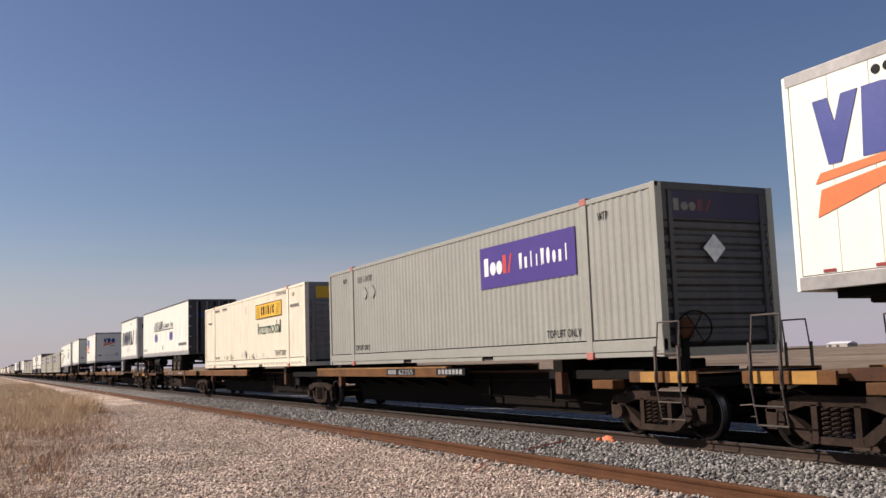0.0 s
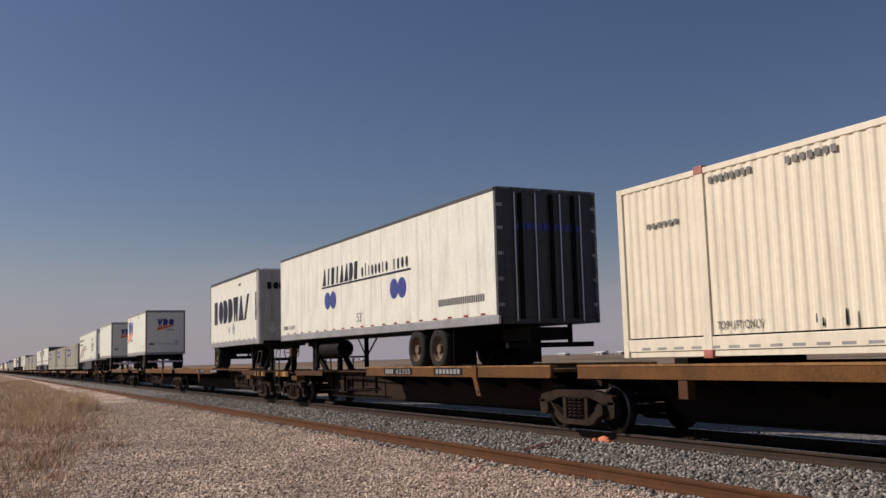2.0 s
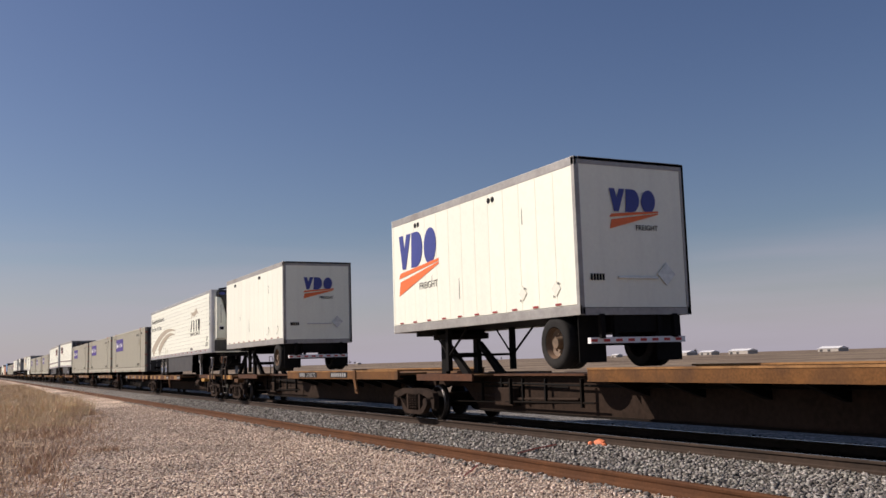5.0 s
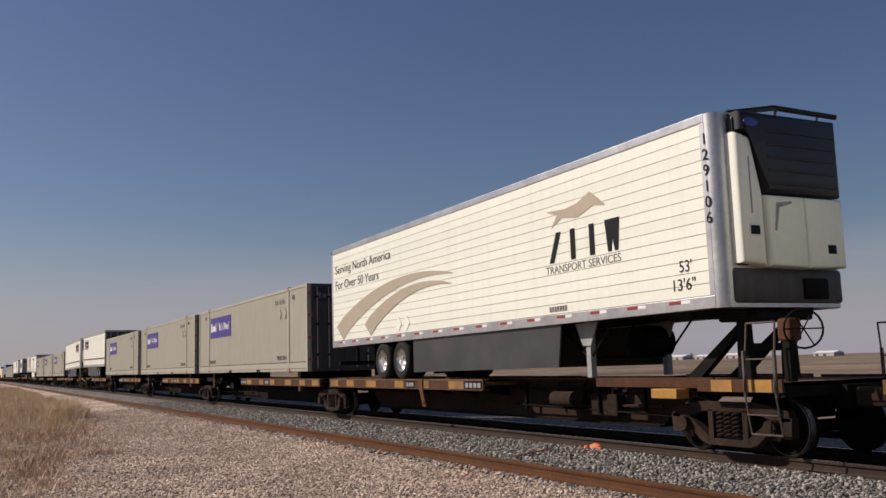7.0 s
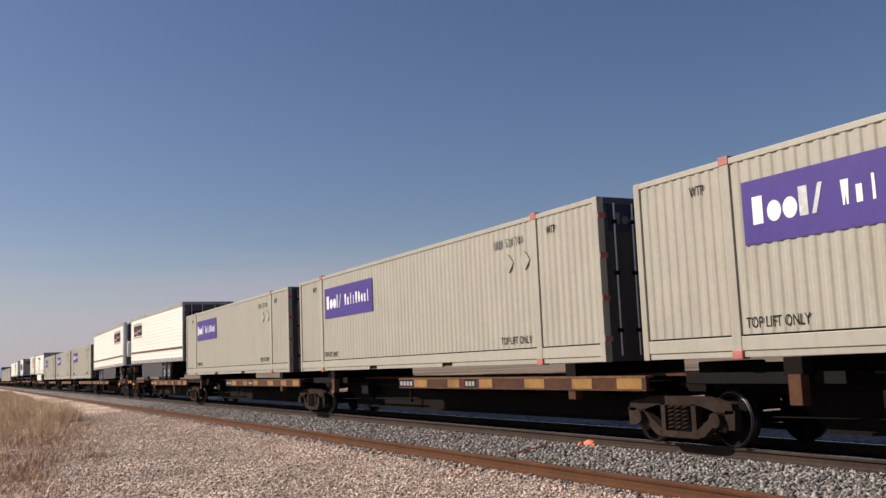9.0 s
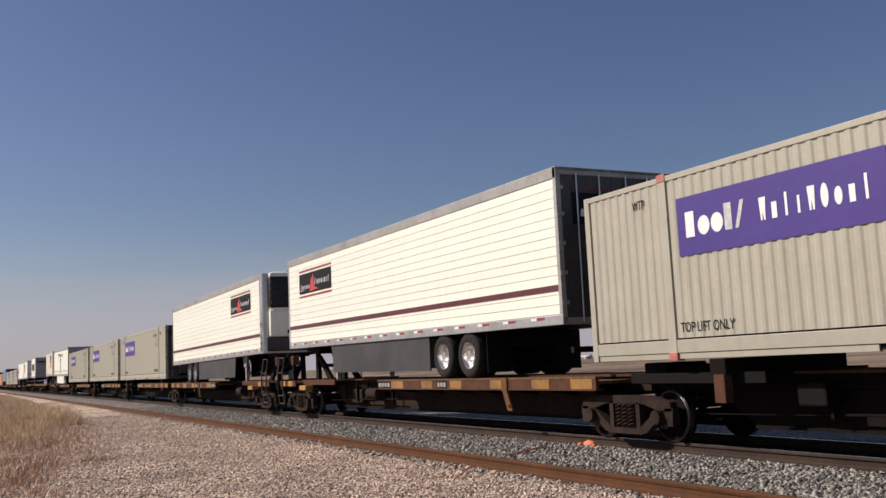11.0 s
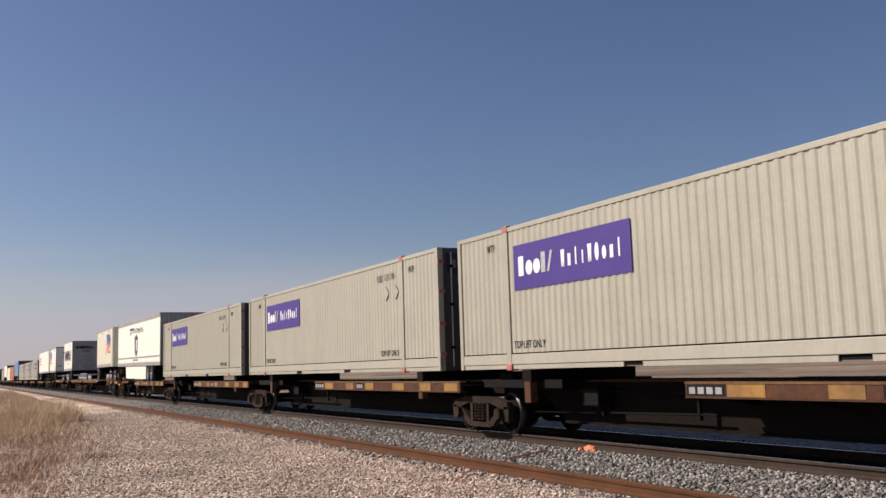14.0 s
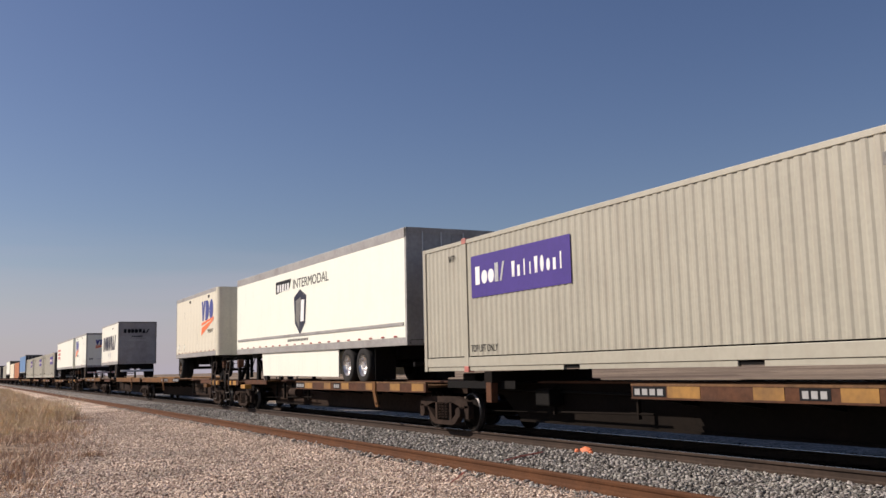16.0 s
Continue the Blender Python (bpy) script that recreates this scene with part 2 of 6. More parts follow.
def lathe(bm, outline, seg=28, center=(0, 0, 0)):
    """An outline of (radius, y) turned about the y axis."""
    rings = []
    for i in range(seg):
        a = 2 * math.pi * i / seg
        rings.append([bm.verts.new((center[0] + r * math.cos(a), center[1] + y, center[2] + r * math.sin(a))) for r, y in outline])
    for i in range(seg):
        p, q = rings[i], rings[(i + 1) % seg]
        for k in range(len(outline) - 1):
            bm.faces.new((p[k], p[k + 1], q[k + 1], q[k]))
    return bm


def part(name, bm, mat, parent, label="", smooth=False):
    bmesh.ops.recalc_face_normals(bm, faces=bm.faces[:])
    me = bpy.data.meshes.new(name)
    bm.to_mesh(me)
    bm.free()
    me.materials.append(M[mat])
    if smooth:
        me.shade_smooth()
        me.set_sharp_from_angle(angle=radians(40))
    ob = new(name, me)
    ob.parent = parent
    if label:
        ob["label"] = label
    return ob


def again(ob, name, m, parent=None):
    """A further part on the same mesh."""
    o = new(name, ob.data)
    o.parent = parent or ob.parent
    o.matrix_basis = m
    return o


def thing(name, label, category, group=""):
    return tagged(new(name), label, category, group)


def words(text, mat, parent, x, y, z, size, width=None, name="lettering", turn=0, face=0):
    """Words with Blender's own font, upright on a wall that faces -y (or +x with face=90), from x to the right; size is the capitals' height."""
    cu = bpy.data.curves.new(name, "FONT")
    cu.body, cu.size, cu.extrude = text, size / 0.69, 0.002
    tmp = bpy.data.objects.new(name, cu)
    scene.collection.objects.link(tmp)
    bpy.context.view_layer.update()
    me = bpy.data.meshes.new_from_object(tmp.evaluated_get(bpy.context.evaluated_depsgraph_get()))
    bpy.data.objects.remove(tmp)
    if width:
        xs = [v.co.x for v in me.vertices]
        k = width / (max(xs) - min(xs))
        for v in me.vertices:
            v.co.x *= k
    me.materials.clear()
    me.materials.append(M[mat])
    ob = new(name, me)
    ob.parent = parent
    ob.matrix_basis = pose(x, y, z, 90, 0, face)
    return ob


def blocks(mat, parent, x0, x1, z0, z1, y, n, slant=0.0, gap=0.3, heights=(1.0,), name="mark_block", face=0, at=(0, 0)):
    """A brand mark as a row of plain solid slabs; heights repeats along the row."""
    w = (x1 - x0) / n
    d = 0.008
    for i in range(n):
        g = gap * (1.0 if i % 2 else 0.75)
        a, b = x0 + w * i + w * g / 2, x0 + w * (i + 1) - w * g / 2
        top = z0 + (z1 - z0) * heights[i % len(heights)]
        pts = [(a, z0), (b, z0), (b, top), (a, top)]
        bm = prism(bmesh.new(), [(p + slant * (q - z0), q) for p, q in pts], -d, 0)
        ob = part(name, bm, mat, parent)
        ob.matrix_basis = pose(at[0], at[1], 0, 0, 0, face) if face else pose(0, y, 0)


def mark_outline(kind):
    """A plain solid shape in the unit square, as (x, z) points, counter-clockwise."""
    if kind in "oae":
        top = 1.0 if kind == "o" else 0.74
        return [(0.5 + 0.5 * math.cos(k * math.pi / 10), top * (0.5 + 0.5 * math.sin(k * math.pi / 10))) for k in range(20)]
    if kind == "d":
        return [(0, 0), (0.45, 0)] + [(0.45 + 0.5 * math.sin(k * math.pi / 8), 0.5 - 0.5 * math.cos(k * math.pi / 8)) for k in range(1, 8)] + [(0.45, 1), (0, 1)]
    table = {
        "s": [(0.05, 0), (0.8, 0), (0.8, 1), (0.05, 1)],
        "r": [(0, 0), (0.95, 0), (0.6, 0.45), (0.9, 0.72), (0.75, 1), (0, 1)],
        "t": [(0, 0), (1, 0), (0.6, 1), (0.4, 1)],
        "v": [(0.3, 0), (0.6, 0), (1, 1), (0.62, 1), (0.46, 0.6), (0.3, 1), (-0.06, 1)],
        "w": [(0.16, 0), (0.38, 0), (0.5, 0.45), (0.62, 0), (0.84, 0), (1, 1), (0, 1)],
        "x": [(0, 0), (0.36, 0), (1, 1), (0.62, 1)],
        "u": [(0.1, 0), (0.85, 0), (0.85, 0.7), (0.1, 0.7)],
        "i": [(0.3, 0), (0.65, 0), (0.65, 0.74), (0.3, 0.74)],
        "l": [(0.3, 0), (0.65, 0), (0.65, 1), (0.3, 1)],
        "c": [(0.1, 0.2), (0.35, 0), (0.9, 0.02), (0.9, 0.25), (0.45, 0.5), (0.9, 0.75), (0.9, 0.98), (0.35, 1), (0.1, 0.8)],
    }
    return table[kind]


def shapes(mat, parent, x0, x1, z0, z1, y, kinds, gap=0.12, slant=0.0, face=0, at=(0, 0), name="mark_shape"):
    """A brand mark as a row of plain solid shapes, one for each character of kinds."""
    w = (x1 - x0) / len(kinds)
    for i, kind in enumerate(kinds):
        if kind == " ":
            continue
        pts = [(x0 + w * (i + gap / 2 + (1 - gap) * u) + slant * v * (z1 - z0), z0 + (z1 - z0) * v) for u, v in mark_outline(kind)]
        ob = part(name, prism(bmesh.new(), pts, -0.006, 0), mat, parent)
        ob.matrix_basis = pose(at[0], at[1], 0, 0, 0, face) if face else pose(0, y, 0)


def bars(mat, parent, x0, x1, z0, z1, y, n, name="small_print", face=0, at=(0, 0)):
    """Small print that cannot be read, as one row of plain bars in one part."""
    bm = bmesh.new()
    w = (x1 - x0) / n
    for i in range(n):
        bx(bm, x0 + w * i + w * 0.12, x0 + w * (i + 1) - w * 0.18, -0.004, 0, z0, z1)
    ob = part(name, bm, mat, parent)
    ob.matrix_basis = pose(at[0], at[1] if face else y, 0, 0, 0, face)


def plate(name, mat, parent, outline, y, thick=0.006, label=""):
    return part(name, prism(bmesh.new(), outline, y - thick, y), mat, parent, label)


def rect(x0, x1, z0, z1):
    return [(x0, z0), (x1, z0), (x1, z1), (x0, z1)]


def diamond(parent, x, z, y, r=0.19, mat="placard", label=""):
    plate("placard", mat, parent, [(x, z - r), (x + r, z), (x, z + r), (x - r, z)], y, 0.012, label)


# ---------------------------------------------------------------- containers
W = 1.295  # half the width of a box
CH = 2.87  # height of a container


def corrugated(x0, x1, z0, z1, y, pitch=0.206, deep=0.014, thick=0.03):
    """A wall of upright folds that faces -y."""
    n = max(1, round((x1 - x0) / pitch))
    p = (x1 - x0) / n
    pts = []
    for i in range(n):
        a = x0 + p * i
        pts += [(a, y + deep), (a + 0.30 * p, y + deep), (a + 0.5 * p, y), (a + 0.80 * p, y)]
    pts.append((x1, y + deep))
    return plan_prism(bmesh.new(), pts + [(x1, y + deep + thick), (x0, y + deep + thick)], z0, z1)


def ribbed_end(y0, y1, z0, z1, x, n=9, deep=0.04):
    """A wall of level folds that faces +x."""
    p = (z1 - z0) / n
    pts = [(x - deep - 0.03, z0)]
    for i in range(n):
        a = z0 + p * i
        pts += [(x - deep, a), (x - deep, a + 0.25 * p), (x, a + 0.42 * p), (x, a + 0.83 * p)]
    pts += [(x - deep, z1), (x - deep - 0.03, z1)]
    return prism(bmesh.new(), pts, y0, y1)


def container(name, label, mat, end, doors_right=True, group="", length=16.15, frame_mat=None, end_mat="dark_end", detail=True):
    c = thing(name, label, "container", group)
    L, y = length / 2, -W
    fm = frame_mat or mat
    post = L - 2.05
    wall = [(-L + 0.14, -post - 0.09), (-post + 0.09, post - 0.09), (post + 0.09, L - 0.14)]
    for a, b in wall:
        part("side_wall", corrugated(a, b, 0.325, CH - 0.09, y + 0.012), mat, c)
    part("far_wall", box(-L + 0.1, L - 0.1, W - 0.06, W - 0.02, 0.2, CH - 0.06), mat, c)
    part("roof", box(-L + 0.05, L - 0.05, -W + 0.06, W - 0.06, CH - 0.10, CH - 0.03), "roof", c)
    part("floor", box(-L + 0.05, L - 0.05, -W + 0.05, W - 0.05, 0.03, 0.20), "black", c)
    part("top_rail", box(-L, L, y, y + 0.07, CH - 0.09, CH, 0.008), fm, c)
    # deep bottom rail with a shadow groove over it and a set-back foot below
    part("bottom_rail", box(-L, L, y + 0.004, y + 0.09, 0.10, 0.30, 0.008), fm, c)
    # black strip behind the gap, put in as the groove's shadow
    part("rail_groove", box(-L + 0.1, L - 0.1, y + 0.05, y + 0.09, 0.295, 0.33), "black", c)
    for a, b in ((-L + 0.13, -post - 0.1), (-post + 0.1, -2.4), (-1.9, 1.9), (2.4, post - 0.1), (post + 0.1, L - 0.13)):
        part("rail_foot", box(a, b, y + 0.022, y + 0.09, 0.01, 0.094), fm, c)
    for px in (-L, L - 0.14):
        part("corner_post", box(px, px + 0.14, y - 0.004, y + 0.14, 0, CH + 0.006, 0.01), fm, c)
        part("corner_post", box(px, px + 0.14, W - 0.14, W, 0, CH + 0.006), fm, c)
    for px in (-post - 0.09, post - 0.09):
        part("lift_post", box(px, px + 0.18, y - 0.004, y + 0.1, 0.05, CH - 0.02, 0.006), fm, c)
        for z in (-0.02, CH - 0.09):
            part("corner_casting", box(px - 0.01, px + 0.19, y - 0.012, y + 0.14, z, z + 0.13, 0.012), "casting", c, "faded red corner casting")
    # the end that leads
    if doors_right:
        d = part("door", box(L - 0.07, L - 0.02, -W + 0.14, -0.01, 0.14, CH - 0.14), end_mat, c)
        again(d, "door", pose(0, W - 0.13, 0))
        for yy in (-0.95, -0.55, 0.42, 0.82):
            part("lock_rod", rods([(L + 0.02, yy, 0.1), (L + 0.02, yy, CH - 0.1)], 0.017), "alu", c)
            for zz in (0.5, 1.5, 2.4):
                part("rod_bracket", box(L - 0.03, L + 0.04, yy - 0.04, yy + 0.04, zz, zz + 0.07), "black", c)
        for zz in (0.35, 1.05, 1.8, 2.5):
            part("hinge", box(L - 0.06, L + 0.02, -W + 0.0, -W + 0.16, zz, zz + 0.09), "casting", c)
    else:
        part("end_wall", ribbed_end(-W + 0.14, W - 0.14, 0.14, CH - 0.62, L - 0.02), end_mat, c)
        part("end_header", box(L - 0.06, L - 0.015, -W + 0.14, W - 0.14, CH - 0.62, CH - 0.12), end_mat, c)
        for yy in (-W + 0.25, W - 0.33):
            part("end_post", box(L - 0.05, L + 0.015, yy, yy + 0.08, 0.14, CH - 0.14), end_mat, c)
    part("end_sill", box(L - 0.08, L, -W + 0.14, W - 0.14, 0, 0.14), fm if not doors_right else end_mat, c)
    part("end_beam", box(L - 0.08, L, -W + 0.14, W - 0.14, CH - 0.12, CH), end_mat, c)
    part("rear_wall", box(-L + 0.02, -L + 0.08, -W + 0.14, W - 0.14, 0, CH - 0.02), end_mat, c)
    return c


def parcel_container(front_right, mat="beige", number="531744", label=""):
    c = container("container", label, mat, None, not front_right, "parcel carrier containers")
    L, y = 8.075, -W
    x0, x1 = (2.02, 5.72) if front_right else (-5.72, -2.02)
    plate("sign_panel", "purple", c, rect(x0, x1, 1.56, 2.46), y + 0.011, 0.008, "purple sign panel")
    yy = y + 0.003
    shapes("sign_white", c, x0 + 0.16, x0 + 0.98, 1.83, 2.22, yy, "sae", 0.10)
    shapes("red" if front_right else "placard", c, x0 + 0.98, x0 + 1.40, 1.83, 2.22, yy, "sx", 0.08)
    shapes("sign_white", c, x0 + 1.62, x0 + 3.5, 1.86, 2.18, yy, "wuliwoeul", 0.42)
    # stencilled notes beside the lift posts
    post = L - 2.05
    words("TOP LIFT ONLY", "ink", c, post - 1.42, y + 0.009, 0.41, 0.15, 1.15)
    words("TOP LIFT ONLY", "ink", c, -post + 0.2, y + 0.009, 0.41, 0.15, 1.12)
    words("WTP", "ink", c, post + 0.42, y + 0.009, 2.44, 0.15, 0.3)
    words("WTP", "ink", c, -post - 0.75, y + 0.009, 2.44, 0.15, 0.3)
    nx = -5.55 if front_right else 4.48
    words(number, "faded_ink", c, nx + 0.45, y - 0.002, 2.38, 0.16, 0.68)
    bars("faded_ink", c, nx, nx + 0.36, 2.38, 2.54, y - 0.002, 4)
    diamond(c, nx + 0.57, 2.03, y + 0.006, mat=mat)
    diamond(c, nx + 1.18, 2.03, y + 0.006, mat=mat)
    # sign on the end that leads
    X = L + 0.004
    # dark purple, grey and maroon here have the end's shade painted in
    part("end_sign", box(L - 0.015, X, -1.05, 1.05, 2.28, 2.74), "sign_shade", c, "purple sign band, coloured dark for shade")
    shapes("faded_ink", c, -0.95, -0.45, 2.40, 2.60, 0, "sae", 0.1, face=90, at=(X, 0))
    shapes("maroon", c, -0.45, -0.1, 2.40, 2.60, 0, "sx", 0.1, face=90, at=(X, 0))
    if front_right:
        sq = part("end_placard", box(-0.005, 0.005, -0.17, 0.17, -0.17, 0.17), "placard", c, "dull diamond placard")
        sq.matrix_basis = pose(L + 0.02, -0.12, 1.78, 45, 0, 0)
    return c


def freight_container():
    """The cream container with a yellow sign."""
    c = container("container", "cream corrugated container, scuffed black along the bottom, with a yellow sign", "cream", None, False, end_mat="door_grey")
    L, y = 8.075, -W
    post = L - 2.05
    x0 = 1.62
    plate("sign_panel", "gold", c, rect(x0, x0 + 3.63, 1.90, 2.47), y + 0.004, 0.012, "yellow sign panel with dark border")
    for q in (rect(x0, x0 + 3.63, 1.90, 1.925), rect(x0, x0 + 3.63, 2.445, 2.47), rect(x0, x0 + 0.03, 1.925, 2.445), rect(x0 + 3.60, x0 + 3.63, 1.925, 2.445)):
        plate("sign_border", "ink", c, q, y - 0.009, 0.005)
    shapes("ink", c, x0 + 0.75, x0 + 2.72, 2.02, 2.36, y - 0.009, "cslsxc", 0.22)
    for sx in (0.12, 2.85):
        bm = bmesh.new()
        for k in range(7):
            bx(bm, x0 + sx + 0.02 * k, x0 + sx + 0.55 - 0.02 * k * (1 if sx < 1 else -1) * 0.5, y - 0.014, y - 0.009, 1.98 + 0.06 * k, 1.994 + 0.06 * k)
        part("scroll_mark", bm, "ink", c)
    words("Intermodal", "green", c, x0 + 0.24, y - 0.004, 1.28, 0.46, 3.17)
    words("TOP LIFT ONLY", "ink", c, post - 1.75, y - 0.002, 0.42, 0.19, 1.45)
    words("TOP LIFT ONLY", "faded_ink", c, -post + 0.22, y - 0.002, 0.40, 0.12, 0.9)
    words("STACK LIMIT 3 HIGH", "faded_ink", c, post - 1.5, y - 0.002, 2.64, 0.12, 1.3)
    words("WTP", "faded_ink", c, post + 0.55, y - 0.002, 2.48, 0.13, 0.3)
    bars("faded_ink", c, post + 0.3, post + 1.3, 2.1, 2.2, y - 0.002, 9)
    bars("faded_ink", c, -post + 0.2, -post + 1.1, 2.6, 2.7, y - 0.002, 8)
    bars("faded_ink", c, -post + 1.7, -post + 2.6, 2.6, 2.7, y - 0.002, 7)
    bars("faded_ink", c, -post - 1.3, -post - 0.5, 2.1, 2.18, y - 0.002, 6)
    rnd = random.Random(5)
    for k in range(30):
        x = rnd.choice((-4.2, -3.4, -2.6, -0.5, 0.9, 1.2, 1.4, 2.8, 3.0, 0.2)) + rnd.uniform(-0.35, 0.35)
        h = rnd.uniform(0.06, 0.26)
        ww = rnd.uniform(0.02, 0.05)
        z = rnd.uniform(0.28, 0.42)
        plate("scuff", "faded_ink" if k % 3 else "ink", c, [(x, z), (x + ww, z + 0.02), (x + ww * 0.8, z + h), (x + ww * 0.2, z + h * 0.9)], y + 0.009, 0.003)
    diamond(c, -0.1, 0.55, y - 0.004, 0.17)
    for k in range(38):
        xx = -7.6 + k * 0.4
        plate("fork_mark", "grey_rail", c, rect(xx, xx + 0.22, 0.125, 0.165), y + 0.006, 0.004)
    plate("tear_mark", "casting", c, rect(-0.02, 0.01, 2.22, 2.5), y + 0.005, 0.004)
    X = L + 0.004
    part("end_sign", box(L - 0.015, X, -0.9, 1.1, 2.32, 2.72), "gold", c, "dull yellow sign band")
    blocks("ink", c, -0.45, 0.9, 2.40, 2.64, 0, 6, 0.05, 0.25, face=90, at=(X, 0))
    return c


# ---------------------------------------------------------------- trailers (z = 0 under the tyres)
BOX0, BOX1 = 0.98, 3.93


def road_wheel(t, x, yy, rim_mat, r=0.5):
    """A pair of tyres on a hub, the face at yy."""
    s = 1 if yy < 0 else -1
    prof = [(0.29, 0.03), (0.31, 0.0), (0.40, -0.012), (0.47, 0.01), (r, 0.05), (r, 0.21), (0.46, 0.25), (0.46, 0.31), (r, 0.34), (r, 0.5), (0.46, 0.55), (0.3, 0.55)]
    bm = lathe(bmesh.new(), [(a, s * b) for a, b in prof], 26)
    ty = part("tyre", bm, "tyre", t, smooth=True)
    ty.matrix_basis = pose(x, yy, r)
    bm = lathe(bmesh.new(), [(a, s * b) for a, b in [(0.295, 0.0), (0.285, 0.02), (0.26, 0.10), (0.12, 0.15), (0.11, 0.04), (0.10, 0.02), (0.0, 0.02)]], 22)
    for k in range(8):
        a = k * math.pi / 4
        rod(bm, (0.17 * math.cos(a), s * 0.135, 0.17 * math.sin(a)), (0.17 * math.cos(a), s * 0.10, 0.17 * math.sin(a)), 0.018)
    part("rim", bm, rim_mat, ty, smooth=True)


def trailer(name, label, length, nose_right, wall="panel", mat="white", rim_mat="rim", axles=2, group="", rail="grey_rail", skirt=None,
            rear_mat="door_grey", nose_mat=None, rear="doors", tank=False, curved=0.12, tape=True, panel_w=1.22, cap=0.16, wheel_at=None, leg_at=None):
    """A box trailer. All lengths along x are counted from the rear and turned about for a nose to the left."""
    t = thing(name, label, "trailer", group)
    L = length
    s = 1 if nose_right else -1

    def X(d):  # d metres ahead of the rear
        return s * (d - L / 2)

    def span(a, b):
        return (min(X(a), X(b)), max(X(a), X(b)))

    y = -W
    skin0, skin1 = BOX0 + 0.2, BOX1 - cap
    nose_len = curved + 0.06
    if wall == "ribs":
        n = 14
        h = (skin1 - skin0) / n
        a, b = span(0.10, L - 0.30)
        sh = prism(bmesh.new(), [(a, 0.0), (b, 0.0), (b, h - 0.012), (a, h - 0.012)], y, y + 0.03)
        p = part("side_panel", sh, mat, t)
        p.matrix_basis = pose(0, 0, skin0)
        for k in range(1, n):
            again(p, "side_panel", pose(0, 0, skin0 + k * h))
        part("side_backing", box(a, b, y + 0.014, y + 0.06, skin0, skin1), "grey_rail", t)
        a2, b2 = span(L - 0.30, L - curved)
        part("front_panel", box(a2, b2, y - 0.004, y + 0.05, skin0 - 0.18, skin1), "alu", t, "bare aluminium front panel")
    else:
        usable = L - 0.1 - nose_len
        n = max(1, round(usable / panel_w))
        pw = usable / n
        a, b = span(0.10, 0.10 + pw - 0.012)
        sh = box(min(a, b), max(a, b), y, y + 0.03, skin0, skin1)
        p = part("side_panel", sh, mat, t)
        for k in range(1, n):
            again(p, "side_panel", pose(s * pw * k, 0, 0))
        a, b = span(0.1, L - nose_len)
        part("side_backing", box(a, b, y + 0.008, y + 0.06, skin0, skin1), "dirty_white", t)
    a, b = span(0.0, L - curved)
    part("far_side", box(a, b, W - 0.05, W, BOX0, BOX1 - 0.02), mat, t)
    part("roof", box(a, b, -W + 0.03, W - 0.03, BOX1 - 0.06, BOX1 - 0.01), "roof", t)
    part("top_rail", box(a, b, y - 0.006, y + 0.06, BOX1 - cap, BOX1, 0.012), rail, t)
    part("bottom_rail", box(a, b, y - 0.008, y + 0.05, BOX0, BOX0 + 0.19, 0.01), "alu" if rail != "grey_rail" or wall == "ribs" else rail, t)
    part("floor", box(a, b, -W + 0.05, W - 0.05, BOX0 + 0.02, BOX0 + 0.14), "black", t)
    a, b = span(0.0, 0.10)
    part("rear_post", box(a, b, y - 0.006, y + 0.1, BOX0, BOX1 - 0.005, 0.008), rail, t)
    part("rear_post", box(a, b, W - 0.1, W, BOX0, BOX1 - 0.005), rail, t)
    # nose with rounded corners
    c0 = L - curved
    outline = []
    for k in range(7):
        g = math.pi / 2 * k / 6
        outline.append((X(c0 + curved * math.sin(g)), y + curved - curved * math.cos(g)))
    outline += [(X(L), W - curved), (X(c0), W), (X(c0 - 0.05), W), (X(c0 - 0.05), y)]
    if s < 0:
        outline.reverse()
    part("nose", plan_prism(bmesh.new(), outline, BOX0, BOX1 - 0.01), nose_mat or mat, t, smooth=True)
    # rear end
    rx = X(0)
    o = -s  # outward
    def end_box(d0, d1, ya, yb, za, zb, bev=0.0):
        xs = sorted((rx + o * d0, rx + o * d1))
        return box(xs[0], xs[1], ya, yb, za, zb, bev)
    if rear == "doors":
        for ya, yb in ((-W + 0.1, -0.006), (0.006, W - 0.1)):
            part("rear_door", end_box(-0.06, -0.012, ya, yb, BOX0 + 0.12, BOX1 - 0.12), rear_mat, t)
        for yy in (-0.85, -0.32, 0.32, 0.85):
            xx = rx + o * 0.03
            part("lock_rod", rods([(xx, yy, BOX0 + 0.05), (xx, yy, BOX1 - 0.1)], 0.016), "alu", t)
        for zz in (1.35, 1.9, 2.45, 3.0, 3.5):
            for yy in (-W + 0.02, W - 0.14):
                part("hinge", end_box(-0.01, 0.02, yy, yy + 0.12, zz, zz + 0.07), "grey_rail", t)
    else:
        part("roller_door", end_box(-0.06, -0.012, -W + 0.1, W - 0.1, BOX0 + 0.12, BOX1 - 0.14), rear_mat, t, "white roll-up door")
    part("rear_header", end_box(-0.1, 0.0, -W + 0.1, W - 0.1, BOX1 - 0.14, BOX1), rail, t)
    part("rear_sill", end_box(-0.1, 0.01, -W + 0.1, W - 0.1, BOX0, BOX0 + 0.13), rail if rear == "doors" else "grey_rail", t)
    for yy in (-0.55, 0.47):
        part("guard_post", end_box(-0.09, -0.01, yy, yy + 0.08, 0.5, BOX0), "black", t)
    part("rear_guard", end_box(-0.1, 0.0, -1.1, 1.1, 0.46, 0.57), "black" if rear == "doors" else "sign_white", t)
    # running gear
    ax = wheel_at or ((2.2, 3.45) if axles == 2 else (1.1,))
